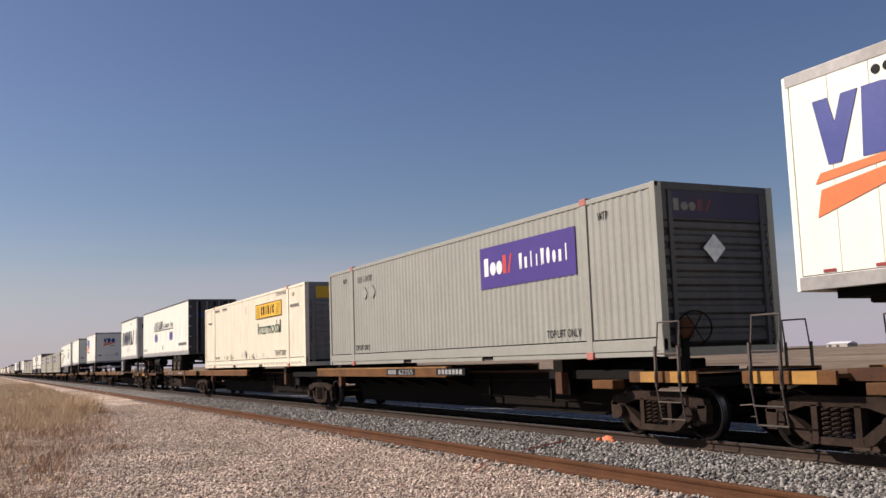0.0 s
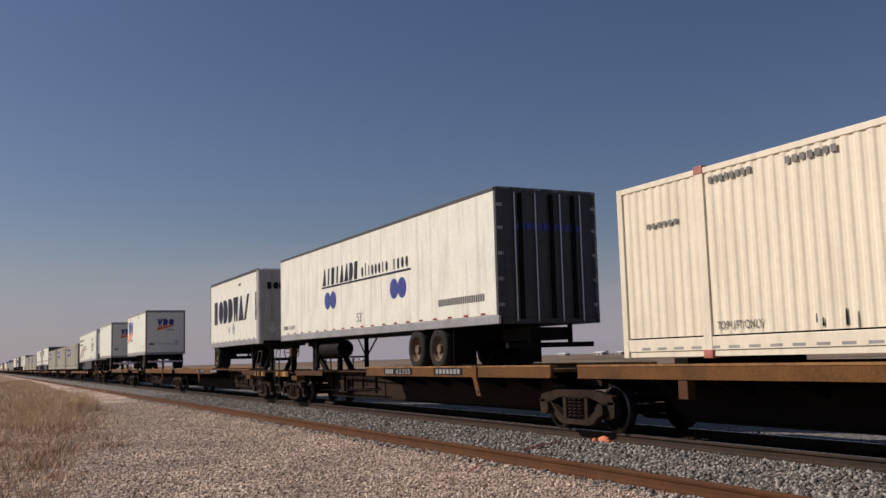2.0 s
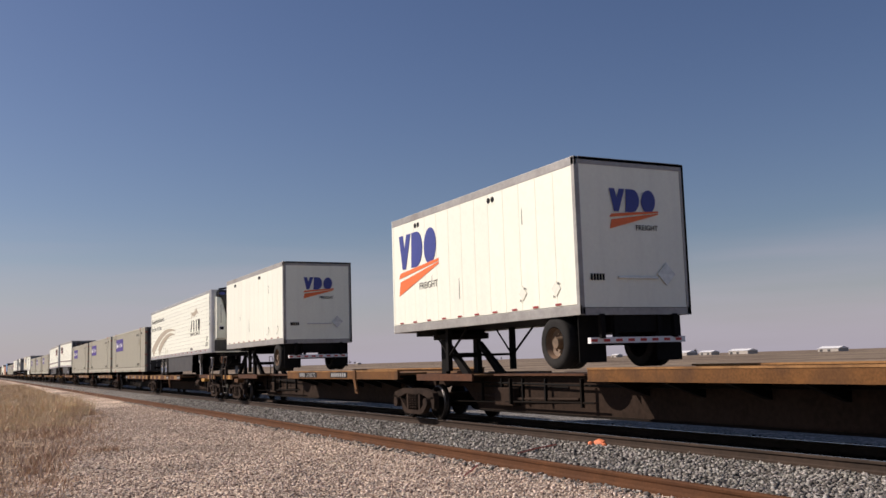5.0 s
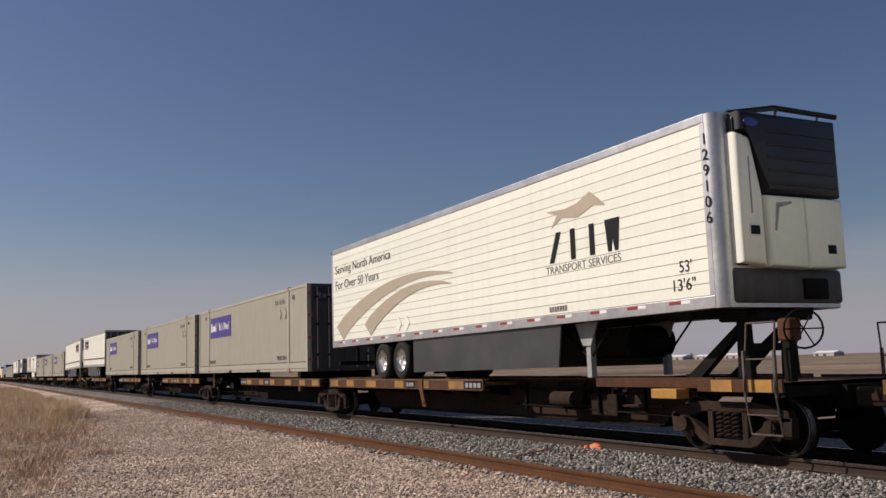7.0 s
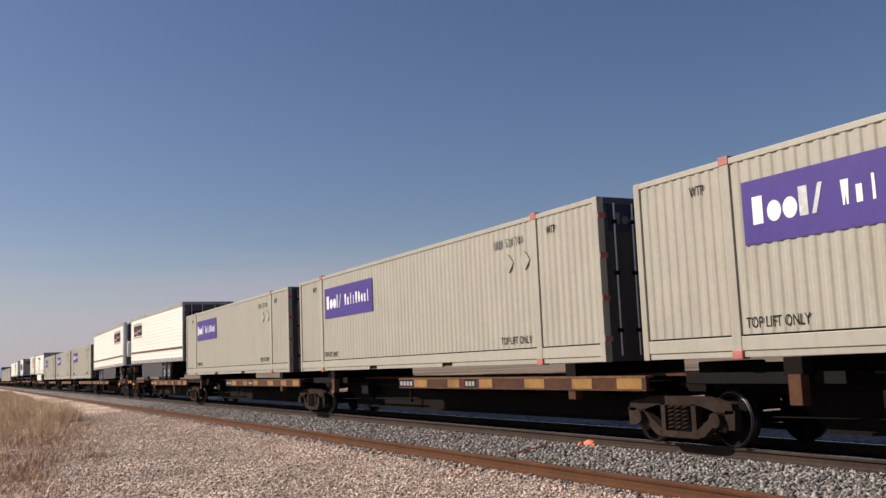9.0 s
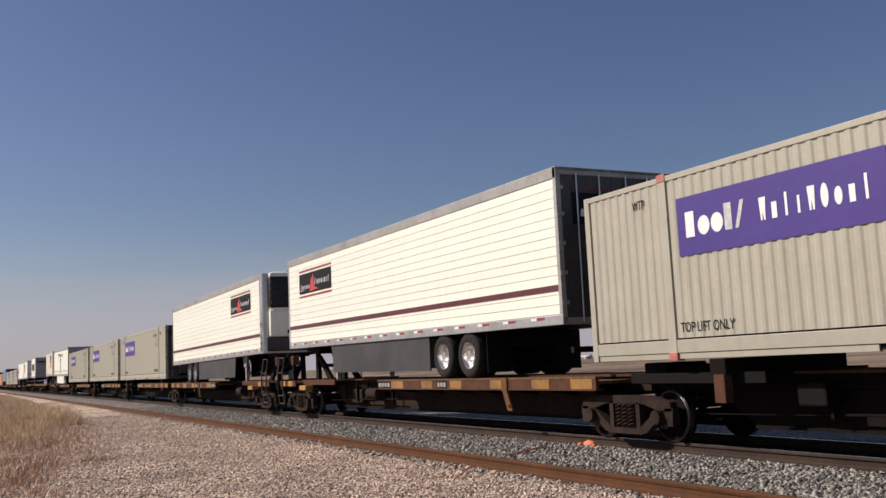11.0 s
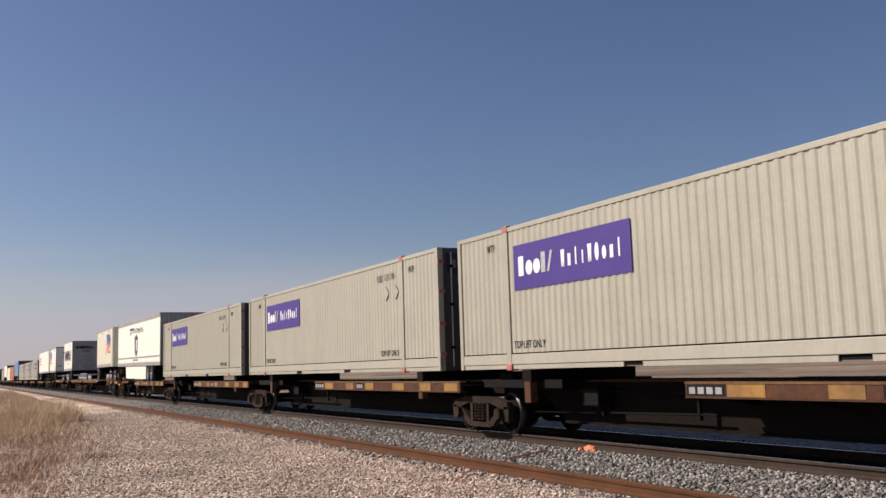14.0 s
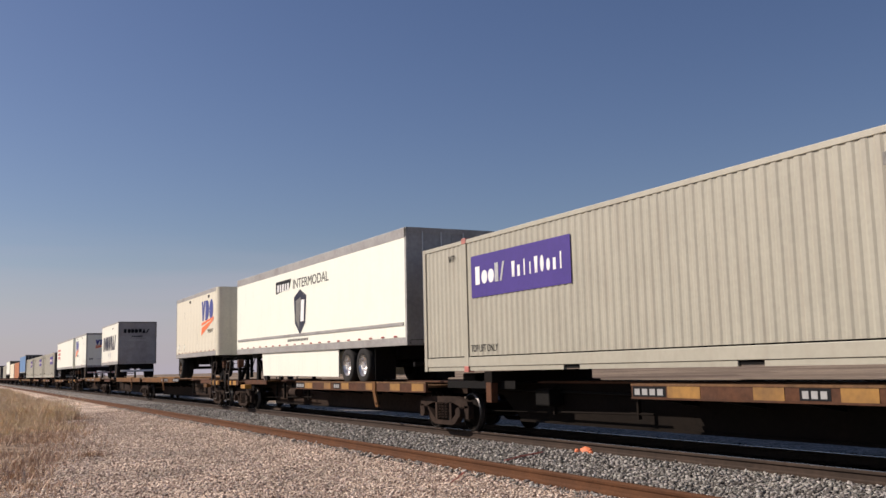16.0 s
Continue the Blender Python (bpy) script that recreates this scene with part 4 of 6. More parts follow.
def shield_trailer():
    t, X = trailer("trailer", "white dry van trailer with a dark shield mark and grey rails", 16.0, False, "panel", "white", "rim", 2, rail="grey_rail", rear_mat="grey_paint",
                   wheel_at=(2.95, 4.12), leg_at=13.0, cap=0.26, panel_w=8.0, skirt="white")
    y = -W - 0.004
    xn = X(16.0)
    a = xn + 5.25
    plate("name_panel", "ink", t, [(a, 3.0), (a + 1.5, 3.12), (a + 1.7, 3.42), (a, 3.42)], y, 0.004)
    blocks("sign_white", t, a + 0.12, a + 1.5, 3.06, 3.3, y - 0.005, 5, 0.1, 0.5)
    words("INTERMODAL", "ink", t, a + 1.85, y, 3.06, 0.3, 3.35)
    sx, sz = a + 2.6, 2.14
    plate("shield_mark", "navy", t, [(sx, sz - 0.62), (sx + 0.5, sz - 0.25), (sx + 0.62, sz + 0.62), (sx, sz + 0.85), (sx - 0.62, sz + 0.62), (sx - 0.5, sz - 0.25)], y, 0.005, "dark shield mark")
    plate("shield_core", "faded_ink", t, [(sx - 0.42, sz - 0.1), (sx - 0.1, sz - 0.4), (sx + 0.1, sz + 0.6), (sx - 0.4, sz + 0.5)], y - 0.006, 0.004)
    blocks("sign_white", t, sx + 0.05, sx + 0.4, sz - 0.2, sz + 0.5, y - 0.006, 1, 0.1, 0.1)
    plate("ridge", "grey_rail", t, rect(xn + 0.3, X(0) - 0.2, 1.48, 1.56), y - 0.001, 0.02)
    bars("faded_ink", t, a + 1.3, a + 3.4, 1.32, 1.4, y, 14)
    return t


def plain_trailer(label, mat, nose_right, length=16.1, marks=None):
    t, X = trailer("trailer", label, length, nose_right, "panel", mat, "rim", 2, rail="grey_rail", rear_mat="dark_end", panel_w=4.0, tape=False, cap=0.15)
    if marks:
        x0 = min(X(0), X(length))
        for k in range(3):
            bars(marks, t, x0 + 1.2, x0 + 3.8, 2.9 - k * 0.4, 3.15 - k * 0.4, -W - 0.004, 3)
    return t


# ---------------------------------------------------------------- rail cars (x = 0 in the middle of a platform, z = 0 on the rails)
WR = 0.42  # wheel radius


def truck(car, x, wheelsets):
    """A two-axle truck. Its wheelsets go into the list given."""
    wb = 0.89
    for s in (-1, 1):
        y = s * 1.0
        # cast frame: top chord, two sloping legs, foot and jaws, leaving windows between them
        bm = bmesh.new()
        y0, y1 = sorted((y - s * 0.07, y + s * 0.07))
        prism(bm, [(-1.2, 0.52), (-0.95, 0.50), (-0.5, 0.62), (0.5, 0.62), (0.95, 0.50), (1.2, 0.52), (1.16, 0.66), (0.6, 0.76), (-0.6, 0.76), (-1.16, 0.66)], y0, y1)
        prism(bm, [(-0.42, 0.12), (0.42, 0.12), (0.42, 0.22), (-0.42, 0.22)], y0, y1)
        for q in (-1, 1):
            pts = [(q * 0.42, 0.12), (q * 0.56, 0.16), (q * 1.02, 0.52), (q * 0.84, 0.54), (q * 0.40, 0.24)]
            prism(bm, pts if q > 0 else pts[::-1], y0, y1)
            pts = [(q * 0.30, 0.22), (q * 0.40, 0.22), (q * 0.40, 0.64), (q * 0.30, 0.64)]
            prism(bm, pts if q > 0 else pts[::-1], y0, y1)
            pts = [(q * 1.02, 0.28), (q * 1.20, 0.28), (q * 1.22, 0.56), (q * 1.02, 0.56)]
            prism(bm, pts if q > 0 else pts[::-1], y0, y1)
        f = part("side_frame", bm, "truck", car)
        f.matrix_basis = pose(x, 0, 0)
        if s < 0:
            for k in (-0.16, 0.0, 0.16):
                pts = [(k + 0.062 * math.cos(a * math.pi / 4), y - 0.03 + 0.062 * math.sin(a * math.pi / 4), 0.23 + 0.0078 * a) for a in range(49)]
                part("spring", rods(pts, 0.02, 5), "truck", f, "coil spring")
        for q in (-wb, wb):
            c = part("bearing_cap", rods([(q, y - s * 0.0, WR), (q, y + s * 0.17, WR)], 0.115, 12), "truck", f, smooth=True)
    b = part("bolster", box(-0.22, 0.22, -0.98, 0.98, 0.46, 0.62, 0.03), "truck", car)
    b.matrix_basis = pose(x, 0, 0)
    for q in (-wb, wb):
        bm = rod(bmesh.new(), (0, -0.95, 0), (0, 0.95, 0), 0.08, 12)
        for s in (-1, 1):
            lathe(bm, [(0.10, s * 0.66), (0.30, s * 0.70), (WR - 0.07, s * 0.69), (WR + 0.025, s * 0.675), (WR + 0.02, s * 0.70), (WR, s * 0.72), (WR - 0.005, s * 0.81), (WR - 0.08, s * 0.815), (0.30, s * 0.76), (0.12, s * 0.80), (0.08, s * 0.83)], 30)
        ws = part("wheelset", bm, "wheel", car, smooth=True)
        for s in (-1, 1):
            bm = lathe(bmesh.new(), [(WR + 0.003, s * 0.72), (WR + 0.001, s * 0.80), (WR - 0.03, s * 0.817)], 30)
            part("tread", bm, "tread", ws, "bright worn wheel tread", smooth=True)
        ws.matrix_basis = pose(x + q, 0, WR)
        wheelsets.append((ws, x + q))
        part("brake_beam", box(x + q * 0.55 - 0.05, x + q * 0.55 + 0.05, -0.8, 0.8, 0.28, 0.38), "truck", car)


def step_irons(car, x, side):
    """A side ladder of bent bar that rises above the deck as a grab rail."""
    y = side * 1.46
    yi = side * 1.36
    part("grab_rail", rods([(x - 0.28, yi, 0.35), (x - 0.28, y, 1.0), (x - 0.26, yi, 1.88), (x + 0.26, yi, 1.88), (x + 0.28, y, 1.0), (x + 0.28, yi, 0.35), (x - 0.28, yi, 0.35)], 0.014), "bar", car)
    for z in (0.62, 1.38):
        part("step_bar", rods([(x - 0.28, side * 1.42, z), (x + 0.28, side * 1.42, z)], 0.012), "bar", car)
    for q in (-0.28, 0.28):
        part("rail_post", box(x + q - 0.018, x + q + 0.018, side * 1.43 - 0.02, side * 1.43 + 0.02, 0.86, 1.5), "bar", car)


def hitch(car, x, s, raised):
    """The stand that holds a trailer's nose; s tells which way it leans. Folded flat under a container."""
    z = 1.08
    if raised:
        top = 2.1
        for yy in (-0.52, 0.40):
            part("hitch_leg", prism(bmesh.new(), [(x - 0.12, z), (x + 0.14, z), (x + 0.10, top - 0.1), (x - 0.10, top - 0.1)] , yy, yy + 0.12), "black", car)
            pts = [(x - s * 1.35, z), (x - s * 1.0, z), (x + s * 0.06, top - 0.2), (x - s * 0.14, top - 0.2)]
            part("hitch_strut", prism(bmesh.new(), pts if s > 0 else pts[::-1], yy + 0.02, yy + 0.14), "black", car)
        part("hitch_head", box(x - 0.4, x + 0.4, -0.6, 0.6, top - 0.14, top + 0.01, 0.03), "black", car)
        part("hitch_cross", box(x - 0.06, x + 0.06, -0.5, 0.5, 1.5, 1.62), "black", car)
    else:
        part("hitch_strut", box(min(x, x - s * 1.5), max(x, x - s * 1.5), -0.3, 0.3, z - 0.02, z + 0.16, 0.02), "black", car)
        part("hitch_head", box(x - 0.3, x + 0.3, -0.45, 0.45, z, z + 0.2, 0.03), "black", car)


def platform(x0, x1, hitch_right, load, left_end=False, right_end=False, beam_top=1.2, stripes=False, number="", wheelsets=None, full=True, brake=False):
    """One platform between the truck at x0 (its own) and the truck at x1. load: 'box' a container, 'road' a trailer, '' nothing."""
    mid = (x0 + x1) / 2
    car = thing("spine_car_platform", "brown spine car platform with %s, black underneath" % ("faded yellow edge stripes" if stripes else "rust-streaked deck edges"), "rail car", "spine car platforms")
    car["place"] = mid
    h = (x1 - x0) / 2
    s = 1 if hitch_right else -1
    bt = beam_top
    # centre sill, deep in the middle, shallow over the trucks
    o = [(-h + 0.1, 0.80), (-h + 1.5, 0.80), (-h + 2.3, 0.27), (h - 2.3, 0.27), (h - 1.5, 0.80), (h - 0.1, 0.80), (h - 0.1, 1.06), (-h + 0.1, 1.06)]
    # container loads get the dark copy: shade is put into the sill colour
    part("centre_sill", prism(bmesh.new(), o, -0.36, 0.36), "sill" if load == "box" else "lit_sill", car, "deep centre sill, darker as shade under containers")
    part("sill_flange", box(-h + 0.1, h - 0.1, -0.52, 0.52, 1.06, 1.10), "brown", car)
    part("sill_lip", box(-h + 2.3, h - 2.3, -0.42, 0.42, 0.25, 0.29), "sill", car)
    # side deck, on the end away from the hitch
    a, b = (-h + 0.45, -h + 10.0) if hitch_right else (h - 10.0, h - 0.45)
    for side in (-1, 1):
        y0, y1 = sorted((side * 1.29, side * 1.22))
        m = part("deck_beam", box(a, b, y0, y1, bt - 0.19, bt, 0.008), "brown" if stripes else "ochre", car, "rust-streaked deck edge beam")
        y0, y1 = sorted((side * 1.30, side * 1.13))
        part("beam_lip", box(a, b, y0, y1, bt - 0.004, bt + 0.03), "deck" if stripes else "worn_lip", m)
        part("beam_lip", box(a, b, y0, y1, bt - 0.215, bt - 0.185), "brown" if stripes else "ochre", m)
        y0, y1 = sorted((side * 1.215, side * 0.45))
        # deck plates below a container are coloured black to stand for shade
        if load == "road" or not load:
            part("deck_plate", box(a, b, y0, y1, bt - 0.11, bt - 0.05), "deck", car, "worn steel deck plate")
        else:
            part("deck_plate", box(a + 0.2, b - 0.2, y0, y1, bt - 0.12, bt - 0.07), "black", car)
        if stripes:
            def from_inner(d0, d1):
                return (b - d1, b - d0) if hitch_right else (a + d0, a + d1)
            for d0, d1 in ((0.88, 1.6), (2.65, 3.2), (4.1, 4.65), (5.9, 6.6), (7.5, 8.1), (8.8, 9.45)):
                xa, xb = from_inner(d0, d1)
                yy = side * 1.293
                part("yellow_stripe", box(xa, xb, min(yy, yy + side * 0.004), max(yy, yy + side * 0.004), bt - 0.185, bt - 0.01), "beam_yellow", m, "faded yellow stripe")
            if side < 0:
                for d0, d1, k in ((0.04, 0.84, 4), (3.45, 3.95, 3)):
                    xa, xb = from_inner(d0, d1)
                    plate("number_patch", "ink", car, rect(xa, xb, bt - 0.175, bt - 0.015), -1.2915, 0.003)
                    bars("grey_paint", car, xa + 0.03, xb - 0.03, bt - 0.15, bt - 0.05, -1.2955, k)
    if number and not stripes:
        nx = a + (6.0 if hitch_right else 1.4)
        for d0, d1 in ((-0.1, 1.75), (3.0, 4.5)):
            plate("number_patch", "ink", car, rect(nx + d0, nx + d1, bt - 0.175, bt - 0.015), -1.29, 0.003)
        words(number, "placard", car, nx + 0.7, -1.295, bt - 0.155, 0.12, 0.9)
        bars("grey_paint", car, nx, nx + 0.55, bt - 0.155, bt - 0.035, -1.294, 4)
        bars("grey_paint", car, nx + 3.1, nx + 4.4, bt - 0.15, bt - 0.04, -1.294, 7)
    # bracket and drop lever where the edge beam is joined
    if load != "box":
        jx = a + 0.68 * (b - a)
        for side in (-1, 1):
            y0, y1 = sorted((side * 1.325, side * 1.24))
            j = part("beam_joint", box(jx - 0.1, jx + 0.12, y0, y1, bt - 0.24, bt + 0.035, 0.01), "ochre", car, "worn beam joint bracket")
            pts = [(jx - 0.05, bt - 0.24), (jx + 0.12, bt - 0.62), (jx + 0.3, bt - 0.62), (jx + 0.12, bt - 0.24)]
            part("drop_lever", prism(bmesh.new(), pts[::-1], y0, y0 + 0.05), "ochre", j)
            part("lever_pin", rods([(jx + 0.2, y0 - 0.015, bt - 0.53), (jx + 0.2, y1, bt - 0.53)], 0.03, 8), "black", j)
    # cross arms
    for k in range(7):
        xx = a + 0.5 + k * (b - a - 1.0) / 6
        part("cross_arm", prism_y(xx - 0.06, xx + 0.06, bt), "black", car)
    # pedestals under the container's ends and lifting posts
    if load == "box":
        for px in (-6.1, 6.1):
            # pedestals take the sill's shade tone
            part("pedestal", box(px - 0.16, px + 0.16, -1.28, 1.28, 1.08, 1.325, 0.015), "sill", car)
            part("pedestal_leg", box(px - 0.10, px + 0.12, -1.28, -1.12, 0.68, 1.1, 0.01), "brown", car)
            part("pedestal_leg", box(px - 0.10, px + 0.12, 1.12, 1.28, 0.68, 1.1, 0.01), "brown", car)
    # the hitch end
    e = h * s
    ha, hb = sorted((e - s * 0.25, e - s * 3.2))
    # below a container the end deck and edges are coloured dark as shade
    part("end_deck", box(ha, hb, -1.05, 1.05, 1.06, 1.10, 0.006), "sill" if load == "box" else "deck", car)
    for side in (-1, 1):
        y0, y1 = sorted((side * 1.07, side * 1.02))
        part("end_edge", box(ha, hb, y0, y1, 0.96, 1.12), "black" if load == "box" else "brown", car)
    hx = e - s * (0.15 if stripes else 0.7)
    hitch(car, hx, s, load == "road")
    # gear along the sill
    if stripes and load != "box":
        part("air_tank", rods([(-s * 0.4 + e * 0.45, -0.72, 0.70), (-s * 0.4 + e * 0.45 + 0.7, -0.72, 0.70)], 0.15, 16), "truck", car, "dusty brown air reservoir", smooth=True)
    if load == "box":
        part("valve_box", box(e * 0.6, e * 0.6 + 0.5, -0.75, -0.4, 0.62, 0.95, 0.03), "black", car)
    part("brake_pipe", rods([(-h + 1, -0.46, 0.92), (-1, -0.5, 0.86), (h - 1, -0.46, 0.92)], 0.022), "black", car)
    part("brake_rod", rods([(e * 0.2, -0.6, 0.55), (e - s * 1.2, -0.5, 0.45)], 0.02), "sill", car)
    for q in (e * 0.25, e * 0.55):
        part("rod_hanger", box(q, q + 0.05, -0.62, -0.55, 0.45, 1.0), "sill", car)
    # hoses, pipes and hangers under the hitch end
    if load == "road":
        for k in range(4):
            gx = e - s * (2.6 + k * 0.9)
            part("pipe_hanger", box(gx - 0.02, gx + 0.02, -0.5, -0.44, 0.5, 1.0), "black", car)
        part("train_pipe", rods([(e - s * 2.2, -0.42, 0.62), (e - s * 4.2, -0.46, 0.56), (e - s * 6.4, -0.42, 0.60)], 0.028), "truck", car)
        part("sill_rib", box(min(e - s * 2.5, e - s * 6.0), max(e - s * 2.5, e - s * 6.0), -0.385, -0.355, 0.80, 0.84), "black", car)
        part("cushion_box", box(min(e - s * 3.3, e - s * 4.1), max(e - s * 3.3, e - s * 4.1), -0.56, -0.37, 0.40, 0.80, 0.03), "lit_sill", car)
    # ends of the whole car: coupler deck, ladders, brake wheel
    for is_end, q in ((left_end, -1), (right_end, 1)):
        if not is_end:
            continue
        ex = q * h
        a2, b2 = sorted((ex - q * 0.3, ex + q * 1.35))
        part("end_platform", box(a2, b2, -1.3, 1.3, 1.0, 1.06, 0.006), "deck", car)
        for side in (-1, 1):
            y0, y1 = sorted((side * 1.34, side * 1.29))
            g = part("end_beam", box(a2, b2, y0, y1, 0.92, 1.10, 0.006), "brown" if stripes else "ochre", car)
            yy = side * 1.343
            for k in range(2):
                xx = ex - q * 0.1 + q * (0.1 + k * 0.75)
                xa, xb = sorted((xx, xx + q * 0.42))
                part("yellow_stripe", box(xa, xb, min(yy, yy + side * 0.004), max(yy, yy + side * 0.004), 0.925, 1.095), "yellow", g, "faded yellow stripe")
            xa, xb = sorted((ex - q * 1.35, ex - q * 0.75))
            part("jacking_pad", box(xa, xb, min(side * 1.36, side * 1.1), max(side * 1.36, side * 1.1), 0.80, 0.95, 0.012), "yellow" if stripes else "ochre", car)
            step_irons(car, ex + q * (1.05 if stripes else 0.8), side)
        part("end_sill", box(min(ex + q * 1.28, ex + q * 1.35), max(ex + q * 1.28, ex + q * 1.35), -1.3, 1.3, 0.86, 1.06), "black", car)
        part("draft_gear", box(min(ex, ex + q * 1.5), max(ex, ex + q * 1.5), -0.25, 0.25, 0.66, 1.0), "black", car)
        part("coupler", box(min(ex + q * 1.5, ex + q * 2.02), max(ex + q * 1.5, ex + q * 2.02), -0.14, 0.14, 0.70, 0.96, 0.04), "truck", car)
        if brake:
            bx0 = ex + q * (1.1 if stripes else 0.6)
            part("brake_stand", box(bx0 - 0.06, bx0 + 0.06, -0.95, -0.83, 1.06, 1.95), "black", car)
            part("brake_box", box(bx0 - 0.12, bx0 + 0.12, -0.98, -0.74, 1.62, 1.94, 0.04), "brown", car, "rust-red hand brake housing")
            wm = bmesh.new()
            ring = [(0.27 * math.cos(k * math.pi / 10), 0, 0.27 * math.sin(k * math.pi / 10)) for k in range(21)]
            for p, r in zip(ring, ring[1:]):
                rod(wm, p, r, 0.016, 5)
            for k in range(6):
                rod(wm, (0, 0, 0), (0.27 * math.cos(k * math.pi / 3), 0, 0.27 * math.sin(k * math.pi / 3)), 0.011, 5)
            part("brake_wheel", wm, "black", car).matrix_basis = pose(bx0 + q * 0.24, -0.85, 1.78, 0, 0, 62)
    truck(car, -h, wheelsets)
    if right_end:
        truck(car, h, wheelsets)
    return car


def far_platform(x0, x1):
    """A platform of the same build for the distant part of the train, with its small gear left off."""
    car = thing("spine_car_platform", "brown spine car platform far back in the train", "rail car", "spine car platforms")
    h = (x1 - x0) / 2
    o = [(-h + 0.1, 0.80), (-h + 1.5, 0.80), (-h + 2.3, 0.27), (h - 2.3, 0.27), (h - 1.5, 0.80), (h - 0.1, 0.80), (h - 0.1, 1.06), (-h + 0.1, 1.06)]
    part("centre_sill", prism(bmesh.new(), o, -0.36, 0.36), "sill", car)
    part("deck_plate", box(-h + 0.4, h - 0.4, -1.2, 1.2, 1.0, 1.1), "deck", car)
    for q in (-6.1, 6.1):
        part("pedestal", box(q - 0.22, q + 0.22, -1.28, 1.28, 1.1, 1.33), "brown", car)
    for side in (-1, 1):
        y0, y1 = sorted((side * 1.29, side * 1.21))
        part("deck_beam", box(-h + 0.4, h - 0.4, y0, y1, 0.92, 1.15), "brown", car)
        f = part("side_frame", prism(bmesh.new(), [(-1.2, 0.3), (-0.5, 0.14), (0.5, 0.14), (1.2, 0.3), (1.2, 0.6), (0.6, 0.76), (-0.6, 0.76), (-1.2, 0.6)], side * 1.0 - 0.07, side * 1.0 + 0.07), "truck", car)
        f.matrix_basis = pose(-h, 0, 0)
    for q in (-0.89, 0.89):
        bm = rod(bmesh.new(), (0, -0.95, 0), (0, 0.95, 0), 0.08, 8)
        for s in (-1, 1):
            rod(bm, (0, s * 0.68, 0), (0, s * 0.81, 0), WR, 20)
        part("wheelset", bm, "wheel", car).matrix_basis = pose(-h + q, 0, WR)
    return car


def far_box(label, mat, road):
    """A plain container or trailer for the distant part of the train."""
    t = thing("trailer" if road else "container", label, "trailer" if road else "container")
    L = 8.05
    z0, z1 = (BOX0, BOX1) if road else (0.0, CH)
    part("side_wall", corrugated(-L + 0.1, L - 0.1, z0 + 0.16, z1 - 0.1, -W) if not road else box(-L + 0.1, L - 0.1, -W, -W + 0.05, z0 + 0.16, z1 - 0.1), mat, t)
    part("far_wall", box(-L + 0.1, L - 0.1, W - 0.05, W, z0 + 0.1, z1 - 0.1), mat, t)
    part("roof", box(-L, L, -W, W, z1 - 0.1, z1), "grey_rail" if road else mat, t)
    part("floor", box(-L, L, -W, W, z0, z0 + 0.16), "grey_rail" if road else mat, t)
    part("end_wall", box(L - 0.1, L, -W, W, z0 + 0.16, z1 - 0.1), "dark_end", t)
    part("end_wall", box(-L, -L + 0.1, -W, W, z0 + 0.16, z1 - 0.1), mat, t)
    if road:
        for d in (-4.0, -5.2):
            for s in (-1, 1):
                part("tyre", rods([(d, s * 0.75, 0.5), (d, s * 1.27, 0.5)], 0.5, 20), "tyre", t)
        for yy in (-0.9, 0.9):
            part("landing_leg", box(5.0, 5.15, yy - 0.06, yy + 0.06, -0.05, BOX0), "black", t)
    return t


def prism_y(x0, x1, top):
    """A cross arm that tapers from the sill out to the deck beams."""
    bm = bmesh.new()
    pts = [(-1.22, top - 0.22), (-0.36, 0.70), (0.36, 0.70), (1.22, top - 0.22), (1.22, top - 0.10), (-1.22, top - 0.10)]
    a = [bm.verts.new((x0, y, z)) for y, z in pts]
    b = [bm.verts.new((x1, y, z)) for y, z in pts]
    bm.faces.new(a)
    bm.faces.new(b[::-1])
    for i in range(len(a)):
        j = (i + 1) % len(a)
        bm.faces.new((a[j], a[i], b[i], b[j]))
    return bm


# ---------------------------------------------------------------- the ground
def ground_z(x, y):
    """Height of the ground: nearly level gravel, a bed of ballast under the main track, flat fields beyond."""
    bed = np.clip((y - 5.8) / 2.2, 0, 1) - np.clip((y - 13.0) / 2.2, 0, 1)
    return -0.26 + 0.085 * bed - 0.03 * np.clip((3 - y) / 6, 0, 1) - 0.3 * np.clip((y - 15) / 15, 0, 1)


